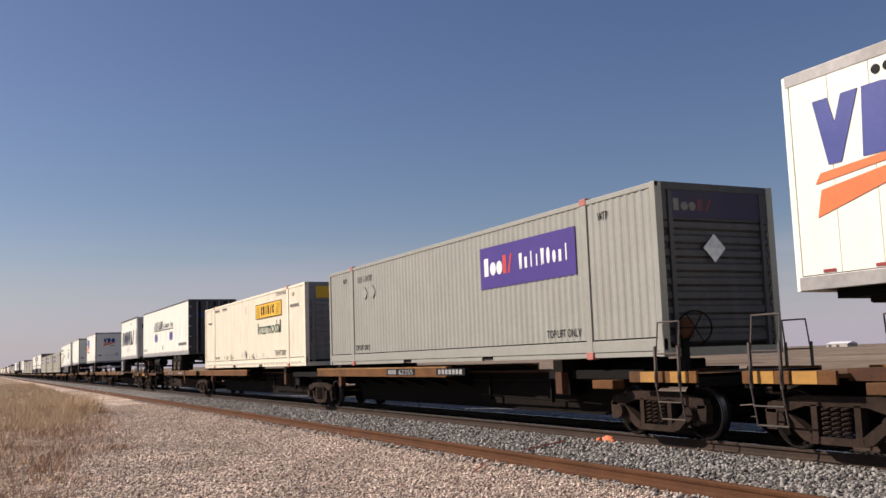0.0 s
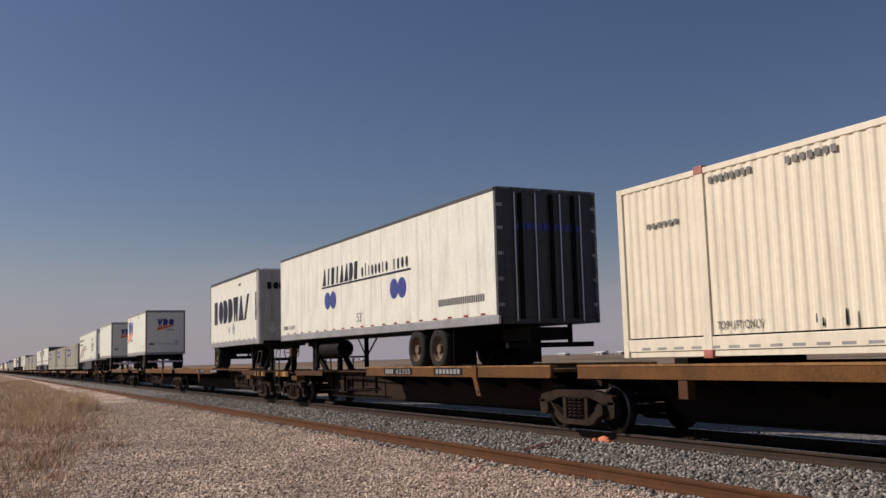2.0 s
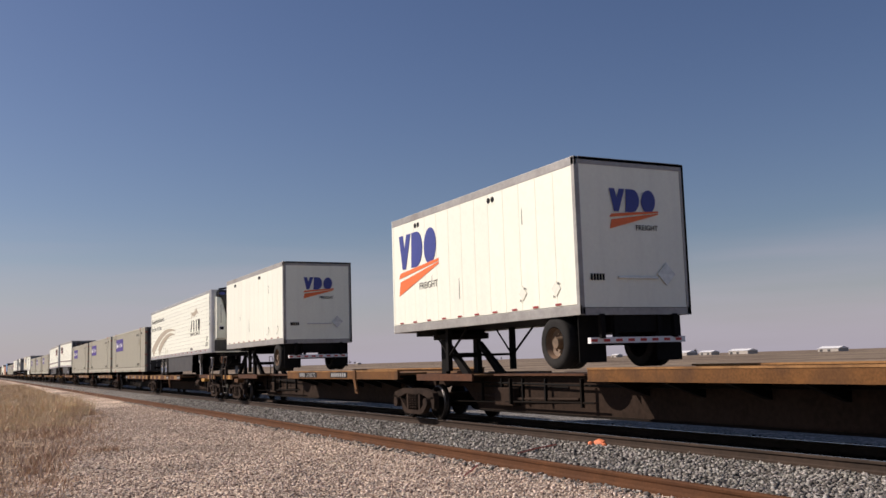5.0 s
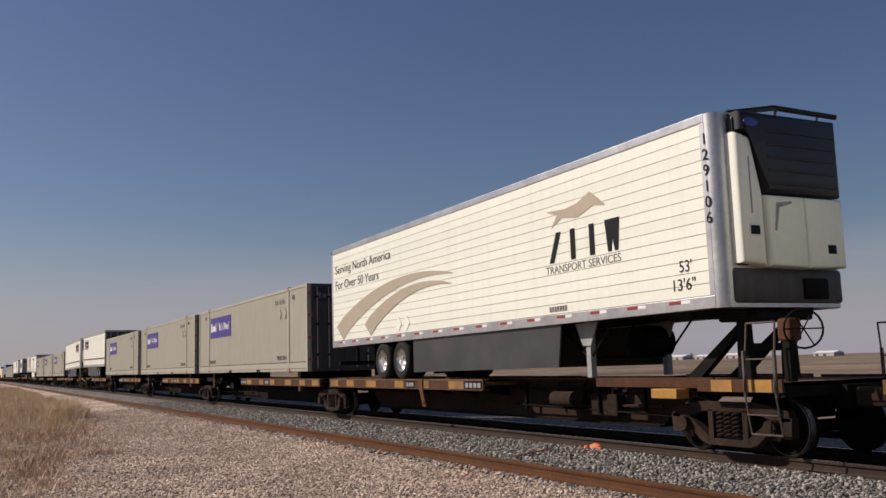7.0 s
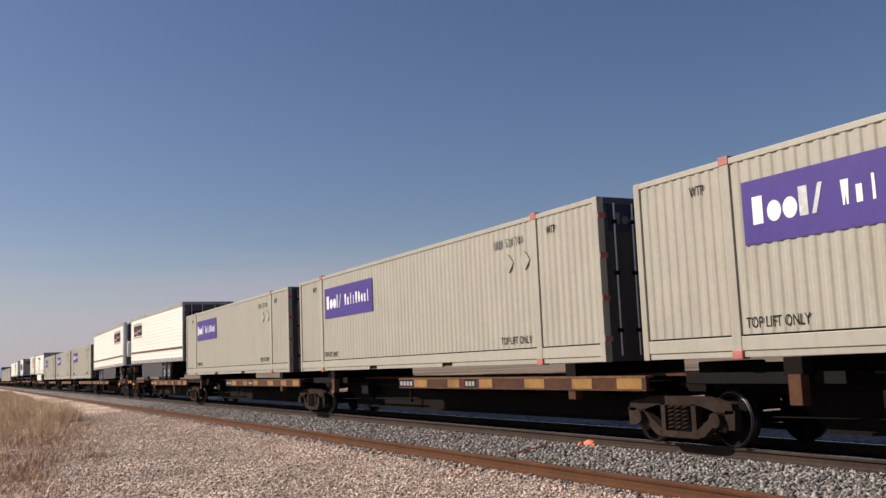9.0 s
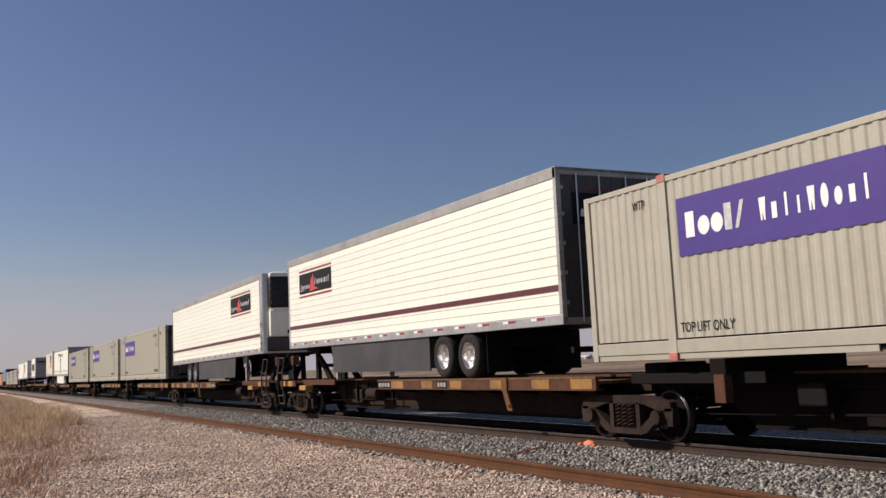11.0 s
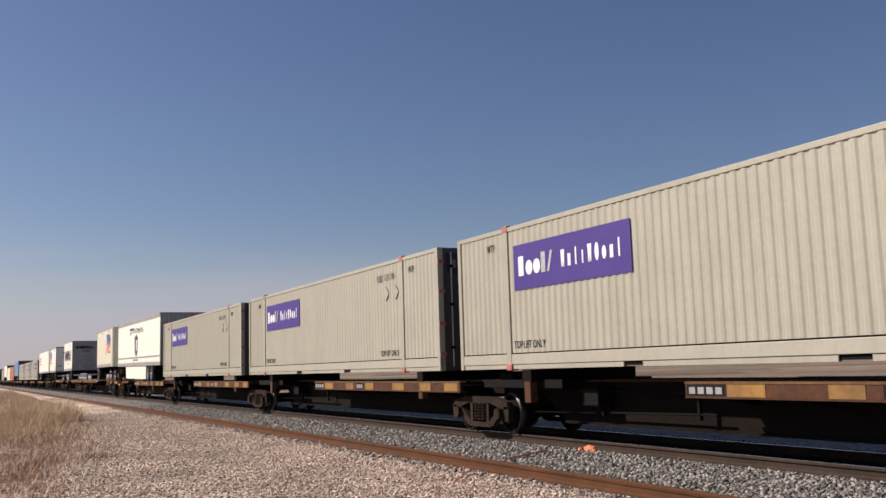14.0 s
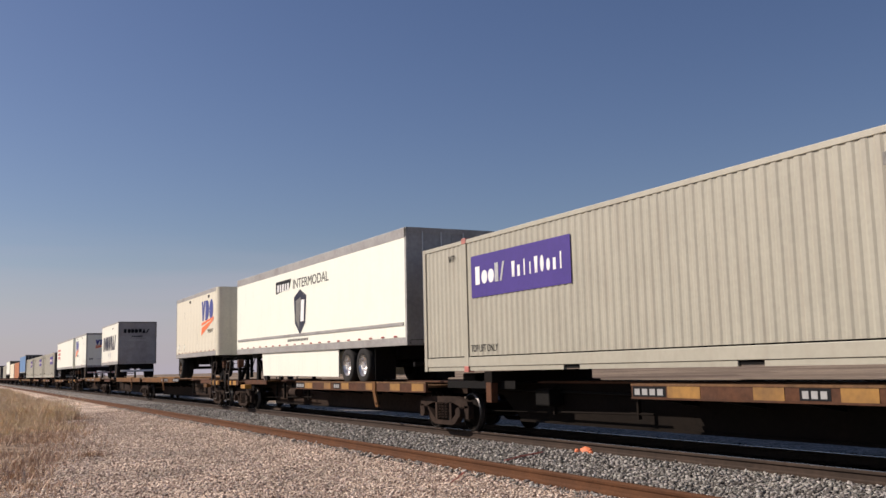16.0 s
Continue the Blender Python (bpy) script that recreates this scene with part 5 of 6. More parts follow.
def gravel_material(name, c_light, c_mid, c_dark, scale, bump, patch=0.35, distance=0.03):
    """Loose stones: cells that each take a tone, with gaps between and broad patches."""
    m = bpy.data.materials.new(name)
    m.use_nodes = True
    n, l = m.node_tree.nodes, m.node_tree.links
    b = n["Principled BSDF"]
    b.inputs["Roughness"].default_value = 0.9
    b.inputs["Specular IOR Level"].default_value = 0.15
    co = n.new("ShaderNodeTexCoord")
    vo = n.new("ShaderNodeTexVoronoi")
    vo.inputs["Scale"].default_value = scale
    l.new(co.outputs["Object"], vo.inputs["Vector"])
    ramp = n.new("ShaderNodeValToRGB")
    e = ramp.color_ramp.elements
    e[0].position, e[0].color = 0.05, (*c_dark, 1)
    e[1].position, e[1].color = 0.95, (*c_light, 1)
    e.new(0.5).color = (*c_mid, 1)
    sep = n.new("ShaderNodeSeparateColor")
    l.new(vo.outputs["Color"], sep.inputs[0])
    l.new(sep.outputs[0], ramp.inputs[0])
    ns = n.new("ShaderNodeTexNoise")
    ns.inputs["Scale"].default_value = 0.55
    ns.inputs["Detail"].default_value = 8
    l.new(co.outputs["Object"], ns.inputs["Vector"])
    pr = n.new("ShaderNodeMapRange")
    pr.inputs["From Min"].default_value, pr.inputs["From Max"].default_value = 0.3, 0.7
    pr.inputs["To Min"].default_value, pr.inputs["To Max"].default_value = 1 - patch, 1 + patch * 0.6
    l.new(ns.outputs["Fac"], pr.inputs["Value"])
    hs = n.new("ShaderNodeHueSaturation")
    l.new(ramp.outputs[0], hs.inputs["Color"])
    l.new(pr.outputs[0], hs.inputs["Value"])
    l.new(hs.outputs[0], b.inputs["Base Color"])
    bp = n.new("ShaderNodeBump")
    bp.inputs["Strength"].default_value = bump
    bp.inputs["Distance"].default_value = distance
    bp.invert = True
    l.new(vo.outputs["Distance"], bp.inputs["Height"])
    l.new(bp.outputs[0], b.inputs["Normal"])
    return m


def stone_material(name, lo, hi):
    m = bpy.data.materials.new(name)
    m.use_nodes = True
    n, l = m.node_tree.nodes, m.node_tree.links
    b = n["Principled BSDF"]
    b.inputs["Roughness"].default_value = 0.85
    b.inputs["Specular IOR Level"].default_value = 0.15
    g = n.new("ShaderNodeNewGeometry")
    ramp = n.new("ShaderNodeValToRGB")
    e = ramp.color_ramp.elements
    e[0].color, e[1].color = (*lo, 1), (*hi, 1)
    e[1].position = 0.9
    e.new(0.5).color = (*[(p + q) / 2.3 for p, q in zip(lo, hi)], 1)
    l.new(g.outputs["Random Per Island"], ramp.inputs[0])
    ns = n.new("ShaderNodeTexNoise")
    ns.inputs["Scale"].default_value = 60
    mx = n.new("ShaderNodeMix")
    mx.data_type = "RGBA"
    mx.blend_type = "MULTIPLY"
    mx.inputs["Factor"].default_value = 0.4
    l.new(ramp.outputs[0], mx.inputs["A"])
    l.new(ns.outputs["Color"], mx.inputs["B"])
    l.new(mx.outputs["Result"], b.inputs["Base Color"])
    return m


def sheet(name, xs, ys, mat, label, lift=0.0, z=None):
    gx, gy = np.meshgrid(xs, ys)
    gz = ground_z(gx, gy) + lift if z is None else z(gx, gy)
    v = np.stack((gx, gy, gz), -1).reshape(-1, 3)
    nx, ny = len(xs), len(ys)
    f = [(j * nx + i, j * nx + i + 1, (j + 1) * nx + i + 1, (j + 1) * nx + i) for j in range(ny - 1) for i in range(nx - 1)]
    me = bpy.data.meshes.new(name)
    me.from_pydata(v.tolist(), [], f)
    me.materials.append(mat)
    me.shade_smooth()
    return tagged(new(name, me), label, name.replace("_", " "), kind="structure")


def stones(name, n, place, size, mat, label, seed):
    """Many small angular stones in one mesh."""
    rng = np.random.default_rng(seed)
    base = np.array([(1, 0, 0), (-1, 0, 0), (0, 1, 0), (0, -1, 0), (0, 0, 1), (0, 0, -1)], float)
    tri = np.array([(0, 2, 4), (2, 1, 4), (1, 3, 4), (3, 0, 4), (2, 0, 5), (1, 2, 5), (3, 1, 5), (0, 3, 5)])
    x, y, ok = place(rng, n)
    x, y = x[ok], y[ok]
    n = len(x)
    r = size[0] + (size[1] - size[0]) * rng.random(n) ** 2
    v = np.repeat(base[None], n, 0) * (1 + 0.35 * rng.standard_normal((n, 6, 3)) * 0.6) + 0.22 * rng.standard_normal((n, 6, 3))
    q = rng.standard_normal((n, 4))
    q /= np.linalg.norm(q, axis=1)[:, None]
    w, a, b, c = q.T
    R = np.stack([1 - 2 * (b * b + c * c), 2 * (a * b - c * w), 2 * (a * c + b * w), 2 * (a * b + c * w), 1 - 2 * (a * a + c * c), 2 * (b * c - a * w),
                  2 * (a * c - b * w), 2 * (b * c + a * w), 1 - 2 * (a * a + b * b)], -1).reshape(n, 3, 3)
    v = np.einsum("nij,nkj->nki", R, v) * r[:, None, None] * np.array((1, 1, 0.75))
    v += np.stack((x, y, ground_z(x, y) + r * 0.35), -1)[:, None, :]
    f = (tri[None] + 6 * np.arange(n)[:, None, None]).reshape(-1, 3)
    me = bpy.data.meshes.new(name)
    me.vertices.add(n * 6)
    me.vertices.foreach_set("co", v.reshape(-1))
    me.loops.add(f.size)
    me.loops.foreach_set("vertex_index", f.reshape(-1).astype(np.int32))
    me.polygons.add(len(f))
    me.polygons.foreach_set("loop_start", np.arange(0, f.size, 3, dtype=np.int32))
    me.update(calc_edges=True)
    me.materials.append(mat)
    return tagged(new(name, me), label, "stones", kind="stuff")


def grass_edge(x):
    """The line along which the gravel gives way to dry grass."""
    d = -x
    return np.interp(d, [0, 14, 22, 34, 50, 80, 160, 400], [-0.6, 1.0, 2.0, 3.7, 4.6, 5.4, 6.2, 6.8])


def grass(name, n, place, height, mat, label, seed, width=0.006):
    rng = np.random.default_rng(seed)
    x, y, hh = place(rng, n)
    n = len(x)
    h = hh * (0.5 + 0.7 * rng.random(n))
    a = rng.random(n) * 2 * np.pi
    lean = 0.2 + 0.95 * rng.random(n) ** 1.4
    dx, dy = np.cos(a), np.sin(a)
    wx, wy = -dy, dx
    w = width * (0.6 + 0.8 * rng.random(n)) * (1 + np.abs(x) / 45)
    z = ground_z(x, y) - 0.02
    rows = []
    for f, k in ((0, 1.0), (0.5, 0.75), (1.0, 0.0)):
        px = x + dx * lean * h * f ** 1.7
        py = y + dy * lean * h * f ** 1.7
        pz = z + h * f * (1 - 0.12 * lean * f)
        if k:
            rows += [np.stack((px - wx * w * k, py - wy * w * k, pz), -1), np.stack((px + wx * w * k, py + wy * w * k, pz), -1)]
        else:
            rows += [np.stack((px, py, pz), -1)]
    v = np.stack(rows, 1).reshape(-1, 3)
    f = (np.array([(0, 1, 3), (0, 3, 2), (2, 3, 4)])[None] + 5 * np.arange(n)[:, None, None]).reshape(-1, 3)
    me = bpy.data.meshes.new(name)
    me.vertices.add(len(v))
    me.vertices.foreach_set("co", v.reshape(-1))
    me.loops.add(f.size)
    me.loops.foreach_set("vertex_index", f.reshape(-1).astype(np.int32))
    me.polygons.add(len(f))
    me.polygons.foreach_set("loop_start", np.arange(0, f.size, 3, dtype=np.int32))
    me.update(calc_edges=True)
    me.materials.append(mat)
    return tagged(new(name, me), label, "grass", kind="stuff")


tan = gravel_material("tan gravel", (0.93, 0.76, 0.61), (0.60, 0.455, 0.345), (0.15, 0.108, 0.082), 24.0, 1.0, 0.5, 0.04)
grey_ballast = gravel_material("grey ballast", (0.40, 0.378, 0.346), (0.215, 0.20, 0.178), (0.072, 0.065, 0.058), 19.0, 1.0, 0.2, 0.05)
# near-black ballast tone: the train's shadow is put into the colour
shade_ballast = gravel_material("shade-toned ballast", (0.04, 0.037, 0.034), (0.018, 0.0165, 0.015), (0.007, 0.0065, 0.006), 19.0, 1.0, 0.3, 0.05)
field = gravel_material("winter field", (0.30, 0.23, 0.16), (0.22, 0.165, 0.115), (0.14, 0.10, 0.07), 0.05, 0.1, 0.35)
stone_grey = stone_material("ballast stone", (0.08, 0.072, 0.062), (0.50, 0.47, 0.425))
# stones for the same strip, with the shadow in their colour
stone_shade = stone_material("shade-toned ballast stone", (0.010, 0.009, 0.008), (0.042, 0.039, 0.036))
stone_tan = stone_material("gravel stone", (0.25, 0.165, 0.125), (1.0, 0.83, 0.69))
straw = stone_material("dry grass", (0.72, 0.51, 0.33), (1.0, 0.83, 0.57))
litter = stone_material("dead litter", (0.42, 0.27, 0.185), (0.92, 0.68, 0.48))

far = [-4500, -2500, -1200, -600, -300, -160, -90]
sheet("ground", far + list(np.arange(-60, 41, 2.0)) + [80, 200, 800, 3000], [-3000, -800, -200, -60, -20, -8, -4, -2, 0, 2, 4, 6, 7.4, 8.6, 9.8, 13, 14, 15.2, 18, 24, 30, 60, 150, 500, 1500, 4500], field,
      "flat dry winter farmland around the tracks", lift=-0.012)
xs = [-900, -500, -300, -200, -140, -100, -80] + list(np.arange(-60, 31, 0.5))


def wobble(x):
    """Unevenness of the gravel's edge."""
    return 0.45 * noise.noise(Vector((x * 0.45, 1.7, 0))) + 0.22 * noise.noise(Vector((x * 1.6, 5.1, 0)))


def strip(name, mat, label, lo, hi, n, lift):
    """A strip of ground between two lines along the track."""
    v, f = [], []
    for x in xs:
        a, b = lo(x), hi(x)
        for k in range(n + 1):
            y = a + (b - a) * k / n
            v.append((x, y, float(ground_z(np.float64(x), np.float64(y))) + lift))
    for i in range(len(xs) - 1):
        for k in range(n):
            p = i * (n + 1) + k
            f.append((p, p + n + 1, p + n + 2, p + 1))
    me = bpy.data.meshes.new(name)
    me.from_pydata(v, [], f)
    me.materials.append(mat)
    me.shade_smooth()
    ob = tagged(new(name, me), label, name.replace("_", " "), kind="structure")
    return ob


strip("ballast_bed", grey_ballast, "bed of grey crushed ballast under the main track", lambda x: 7.2, lambda x: 15.4, 24, 0.004)
# dark strip laid below the train in place of its deep shadow
strip("track_bed", shade_ballast, "ballast between and beside the running rails, coloured near-black as shade", lambda x: 10.28, lambda x: 13.4, 8, 0.009)


def verge_material():
    """Tan gravel that gives way to brown dirt and dead litter where the point value "verge" rises."""
    m = tan.copy()
    m.name = "gravel and dirt"
    n, l = m.node_tree.nodes, m.node_tree.links
    b = n["Principled BSDF"]
    gravel = b.inputs["Base Color"].links[0].from_socket
    at = n.new("ShaderNodeAttribute")
    at.attribute_name = "verge"
    co = n.new("ShaderNodeTexCoord")
    ns = n.new("ShaderNodeTexNoise")
    ns.inputs["Scale"].default_value, ns.inputs["Detail"].default_value = 0.9, 9
    l.new(co.outputs["Object"], ns.inputs["Vector"])
    ad = n.new("ShaderNodeMath")
    ad.operation = "MULTIPLY_ADD"
    ad.inputs[1].default_value = 3.4
    l.new(ns.outputs["Fac"], ad.inputs[0])
    l.new(at.outputs["Fac"], ad.inputs[2])
    mr = n.new("ShaderNodeMapRange")
    mr.inputs["From Min"].default_value, mr.inputs["From Max"].default_value = 1.5, 2.5
    l.new(ad.outputs[0], mr.inputs["Value"])
    n2 = n.new("ShaderNodeTexNoise")
    n2.inputs["Scale"].default_value, n2.inputs["Detail"].default_value = 3.0, 10
    l.new(co.outputs["Object"], n2.inputs["Vector"])
    rp = n.new("ShaderNodeValToRGB")
    e = rp.color_ramp.elements
    e[0].position, e[0].color = 0.32, (0.14, 0.088, 0.056, 1)
    e[1].position, e[1].color = 0.70, (0.56, 0.41, 0.28, 1)
    l.new(n2.outputs["Fac"], rp.inputs[0])
    mx = n.new("ShaderNodeMix")
    mx.data_type = "RGBA"
    l.new(mr.outputs[0], mx.inputs["Factor"])
    l.new(gravel, mx.inputs["A"])
    l.new(rp.outputs[0], mx.inputs["B"])
    l.new(mx.outputs["Result"], b.inputs["Base Color"])
    return m


road = strip("gravel_road", verge_material(), "tan gravel service road running out into a brown dirt verge", lambda x: -14.0, lambda x: 7.24, 44, 0.0)
value = road.data.attributes.new("verge", "FLOAT", "POINT")
value.data.foreach_set("value", [float(grass_edge(v.co.x)) - v.co.y for v in road.data.vertices])


def in_ballast(rng, n):
    x = -6 - 46 * rng.random(n) ** 1.6
    y = 6.9 + 3.27 * rng.random(n)
    return x, y, ((y > 7.36) | ((y < 7.19) & (rng.random(n) < 0.35)))


def in_road(rng, n):
    x = -6 - 40 * rng.random(n) ** 1.7
    y = 0.2 + 7.3 * rng.random(n)
    return x, y, (y > grass_edge(x) - 0.2 - 1.6 * rng.random(n) ** 2) & (y < 7.19)


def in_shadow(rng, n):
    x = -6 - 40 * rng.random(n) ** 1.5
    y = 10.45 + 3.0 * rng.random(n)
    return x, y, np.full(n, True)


stones("ballast_stones", 46000, in_ballast, (0.018, 0.044), stone_grey, "loose grey crushed ballast stones", 1)
stones("gravel_stones", 115000, in_road, (0.008, 0.026), stone_tan, "loose tan gravel stones", 2)
# near-black stones that carry on the painted shadow under the train
stones("track_stones", 6000, in_shadow, (0.018, 0.042), stone_shade, "ballast stones between the rails, coloured near-black as shade", 3)


def tall(rng, n):
    """Tussocks in the verge."""
    k = 420
    cx = -31 - 120 * rng.random(k) ** 1.6
    cy = grass_edge(cx) - 0.3 - 10 * rng.random(k) ** 1.2
    ch = 0.10 + 0.30 * rng.random(k) ** 2
    for px, py, ph in ((-37.6, 3.7, 1.0), (-38.6, 4.1, 0.85), (-36.6, 3.0, 0.8), (-39.5, 3.2, 0.95), (-41.5, 2.4, 0.7), (-44, 3.4, 0.75), (-36.0, 2.2, 0.45), (-50, 3.6, 0.6), (-47, 1.5, 0.5)):
        near = np.argsort((cx - px) ** 2 + (cy - py) ** 2)[:7]
        cx[near] = px + 0.45 * rng.standard_normal(7)
        cy[near] = py + 0.3 * rng.standard_normal(7)
        ch[near] = ph * (0.7 + 0.4 * rng.random(7))
    i = rng.integers(0, k, n)
    x = cx[i] + 0.55 * rng.standard_normal(n)
    y = cy[i] + 0.5 * rng.standard_normal(n)
    ok = y < grass_edge(x) + 0.25
    return x[ok], y[ok], ch[i][ok]


def low(rng, n):
    k = 420
    cx = -9 - 40 * rng.random(k) ** 1.2
    cy = grass_edge(cx) + 0.25 * rng.standard_normal(k) - 6 * rng.random(k) ** 1.4
    ch = 0.04 + 0.20 * rng.random(k) ** 2
    i = rng.integers(0, k, n)
    r = 0.12 + 0.35 * rng.random(k)
    return cx[i] + 1.6 * r[i] * rng.standard_normal(n), cy[i] + r[i] * rng.standard_normal(n), ch[i] * (0.5 + rng.random(n))


grass("dry_grass", 130000, tall, 0.6, straw, "tall dry straw-coloured grass tussocks on the verge", 4, 0.004)
grass("dead_grass_litter", 42000, low, 0.1, litter, "short dead brown grass and litter", 5, 0.005)


def rail(name, label, y, base, mat, x0, x1, polished, heavy=False):
    t = tagged(new(name), label, "rail")
    o = [(-0.076, 0), (0.076, 0), (0.076, 0.012), (0.018, 0.03), (0.009, 0.05), (0.009, 0.118), (0.035, 0.132), (0.036, 0.160), (0.028, 0.172), (-0.028, 0.172), (-0.036, 0.160), (-0.035, 0.132), (-0.009, 0.118), (-0.009, 0.05), (-0.018, 0.03), (-0.076, 0.012)]
    if heavy:  # worn heavy section, its web caked with rust and soil
        o = [(-0.07, 0), (0.07, 0), (0.065, 0.05), (0.036, 0.075), (0.030, 0.13), (0.041, 0.15), (0.043, 0.178), (0.034, 0.195), (0.012, 0.2), (-0.012, 0.2), (-0.034, 0.195), (-0.043, 0.178), (-0.041, 0.15), (-0.030, 0.13), (-0.036, 0.075), (-0.065, 0.05)]
    bm = bmesh.new()
    steps = [x0, -60, -30, -20, -12, 0, x1]
    rings = [[bm.verts.new((x, p, q)) for p, q in o] for x in steps]
    for a, b in zip(rings, rings[1:]):
        for i in range(len(o)):
            j = (i + 1) % len(o)
            bm.faces.new((a[i], a[j], b[j], b[i]))
    part("rail_bar", bm, mat, t).matrix_basis = pose(0, y, base)
    if polished:
        part("running_band", box(x0, x1, -0.026, 0.022, 0.172, 0.1735), "rail_top", t, "bright worn running band").matrix_basis = pose(0, y, base)
    return t


rail("rail", "dull brown running rail of the main track", TRACK - 0.753, -0.174, "used_rail", -900, 60, True)
rail("rail", "dull brown running rail of the main track", TRACK + 0.753, -0.174, "used_rail", -900, 60, True)
rail("loose_rail", "rust-brown rail lying along the edge of the ballast", 7.25, -0.215, "rail", -900, 60, False, True)
first = tagged(new("sleeper"), "creosoted timber sleeper bedded in ballast", "sleeper", "sleepers of the main track")
part("sleeper_block", box(-0.115, 0.115, -1.3, 1.3, -0.18, 0.0, 0.01), "wood", first)
first.matrix_basis = pose(-6, TRACK, -0.172)
for k in range(1, 90):
    copy_thing(first, pose(-6 - 0.53 * k, TRACK, -0.172))

# painted marker and scraps on the ballast
mk = tagged(new("painted_stone"), "ballast stone sprayed with orange marking paint beside the rail", "marker")
bm = bmesh.new()
bmesh.ops.create_icosphere(bm, subdivisions=2, radius=0.1)
rs = random.Random(3)
for v in bm.verts:
    v.co = Vector((v.co.x * 1.25, v.co.y * 0.9, v.co.z * 0.75)) * (1 + rs.uniform(-0.16, 0.16))
part("stone", bm, "bright_orange", mk).matrix_basis = pose(-14.0, 10.12, -0.13)
for k, (x, y, s) in enumerate(((-14.25, 10.1, 0.05), (-13.8, 10.08, 0.045), (-14.1, 9.98, 0.04))):
    bm = bmesh.new()
    bmesh.ops.create_icosphere(bm, subdivisions=1, radius=s)
    part("chip", bm, "bright_orange", mk).matrix_basis = pose(x, y, -0.15)
st = tagged(new("red_rod"), "thin rusty red rod lying on the ballast", "rod")
part("rod_bar", rods([(-13.5, 8.1, -0.13), (-13.85, 8.7, -0.115), (-14.25, 9.35, -0.12)], 0.014), "casting", st)
st = tagged(new("red_rod"), "short rusty red rod beside the loose rail", "rod")
part("rod_bar", rods([(-12.0, 6.3, -0.2), (-12.35, 6.6, -0.19), (-12.75, 6.92, -0.17)], 0.013), "casting", st)


# ---------------------------------------------------------------- distance
def farm_building(x, y, w, d, h, roof, label):
    t = tagged(new("farm_building"), label, "building", "far farm buildings")
    part("wall", box(-w / 2, w / 2, -d / 2, d / 2, 0, h), "farm_wall", t)
    bm = bmesh.new()
    a = [bm.verts.new((xx, yy, zz)) for xx in (-w / 2 - 0.4, w / 2 + 0.4) for yy, zz in ((-d / 2 - 0.4, h - 0.1), (0, h + d * 0.14), (d / 2 + 0.4, h - 0.1))]
    for q in ((0, 3, 4, 1), (1, 4, 5, 2), (0, 1, 2), (3, 5, 4), (0, 2, 5, 3)):
        bm.faces.new([a[i] for i in q])
    part("roof", bm, roof, t)
    for k in range(max(2, int(w / 8))):
        part("door", box(-w / 2 + 2 + k * 8, -w / 2 + 5 + k * 8, -d / 2 - 0.1, -d / 2, 0, h * 0.7), "dark_end", t)
    t.matrix_basis = pose(x, y, -0.6)


def bare_tree(x, y, h, seed):
    t = tagged(new("tree"), "bare winter tree on the far plain", "tree", "far bare trees")
    rn = random.Random(seed)
    bm = rod(bmesh.new(), (0, 0, 0), (0, 0, h * 0.4), h * 0.02, 6)
    part("trunk", bm, "tree", t)
    bm = bmesh.new()
    for k in range(60):
        a, e = rn.uniform(0, 6.28), rn.uniform(0.2, 1.4)
        p = Vector((0, 0, h * rn.uniform(0.25, 0.6)))
        q = p + Vector((math.cos(a) * math.cos(e), math.sin(a) * math.cos(e), math.sin(e))) * h * rn.uniform(0.2, 0.42)
        rod(bm, p, q, h * 0.008, 3)
        for j in range(3):
            u = q + Vector((rn.uniform(-1, 1), rn.uniform(-1, 1), rn.uniform(0, 1))) * h * 0.14
            rod(bm, q, u, h * 0.006, 3)
    part("crown", bm, "tree", t)
    t.matrix_basis = pose(x, y, -0.6)


def at_bearing(ratio, y):
    return ratio * y, y


FARM_AT = ((-1.02, 620, 34, 12, 4.5), (-1.09, 600, 22, 10, 4), (-1.15, 640, 40, 14, 4.2), (-1.32, 700, 16, 9, 4), (-1.38, 690, 26, 10, 4), (-1.50, 820, 30, 10, 4), (-1.75, 900, 20, 9, 4), (-2.72, 640, 18, 9, 4.5), (-2.55, 660, 14, 8, 4), (-0.86, 640, 30, 12, 4))
for i, (r, y, w, d, h) in enumerate(FARM_AT):
    x, y = at_bearing(r, y)
    farm_building(x, y, w * 0.7, d, h * 0.7, "roof_white", "low farm building with a white roof on the horizon")
for i, (r, y, h) in enumerate(((-2.62, 640, 8), (-2.58, 650, 6), (-2.66, 655, 7), (-1.78, 900, 8), (-1.72, 910, 6), (-1.36, 700, 6), (-1.12, 660, 7), (-3.4, 900, 7), (-3.5, 910, 8))):
    x, y = at_bearing(r, y)
    bare_tree(x, y, h, i)


# ---------------------------------------------------------------- the train: loads and platforms at their places when the clip starts
moving = []   # (thing, x, z)
rolling = []  # (wheelset, x on its platform)


def put(t, x0, x1, z, tilt=0.0):
    t.matrix_basis = pose((x0 + x1) / 2, TRACK, z, 0, tilt, 0)
    moving.append((t, (x0 + x1) / 2, z, tilt))
    return t


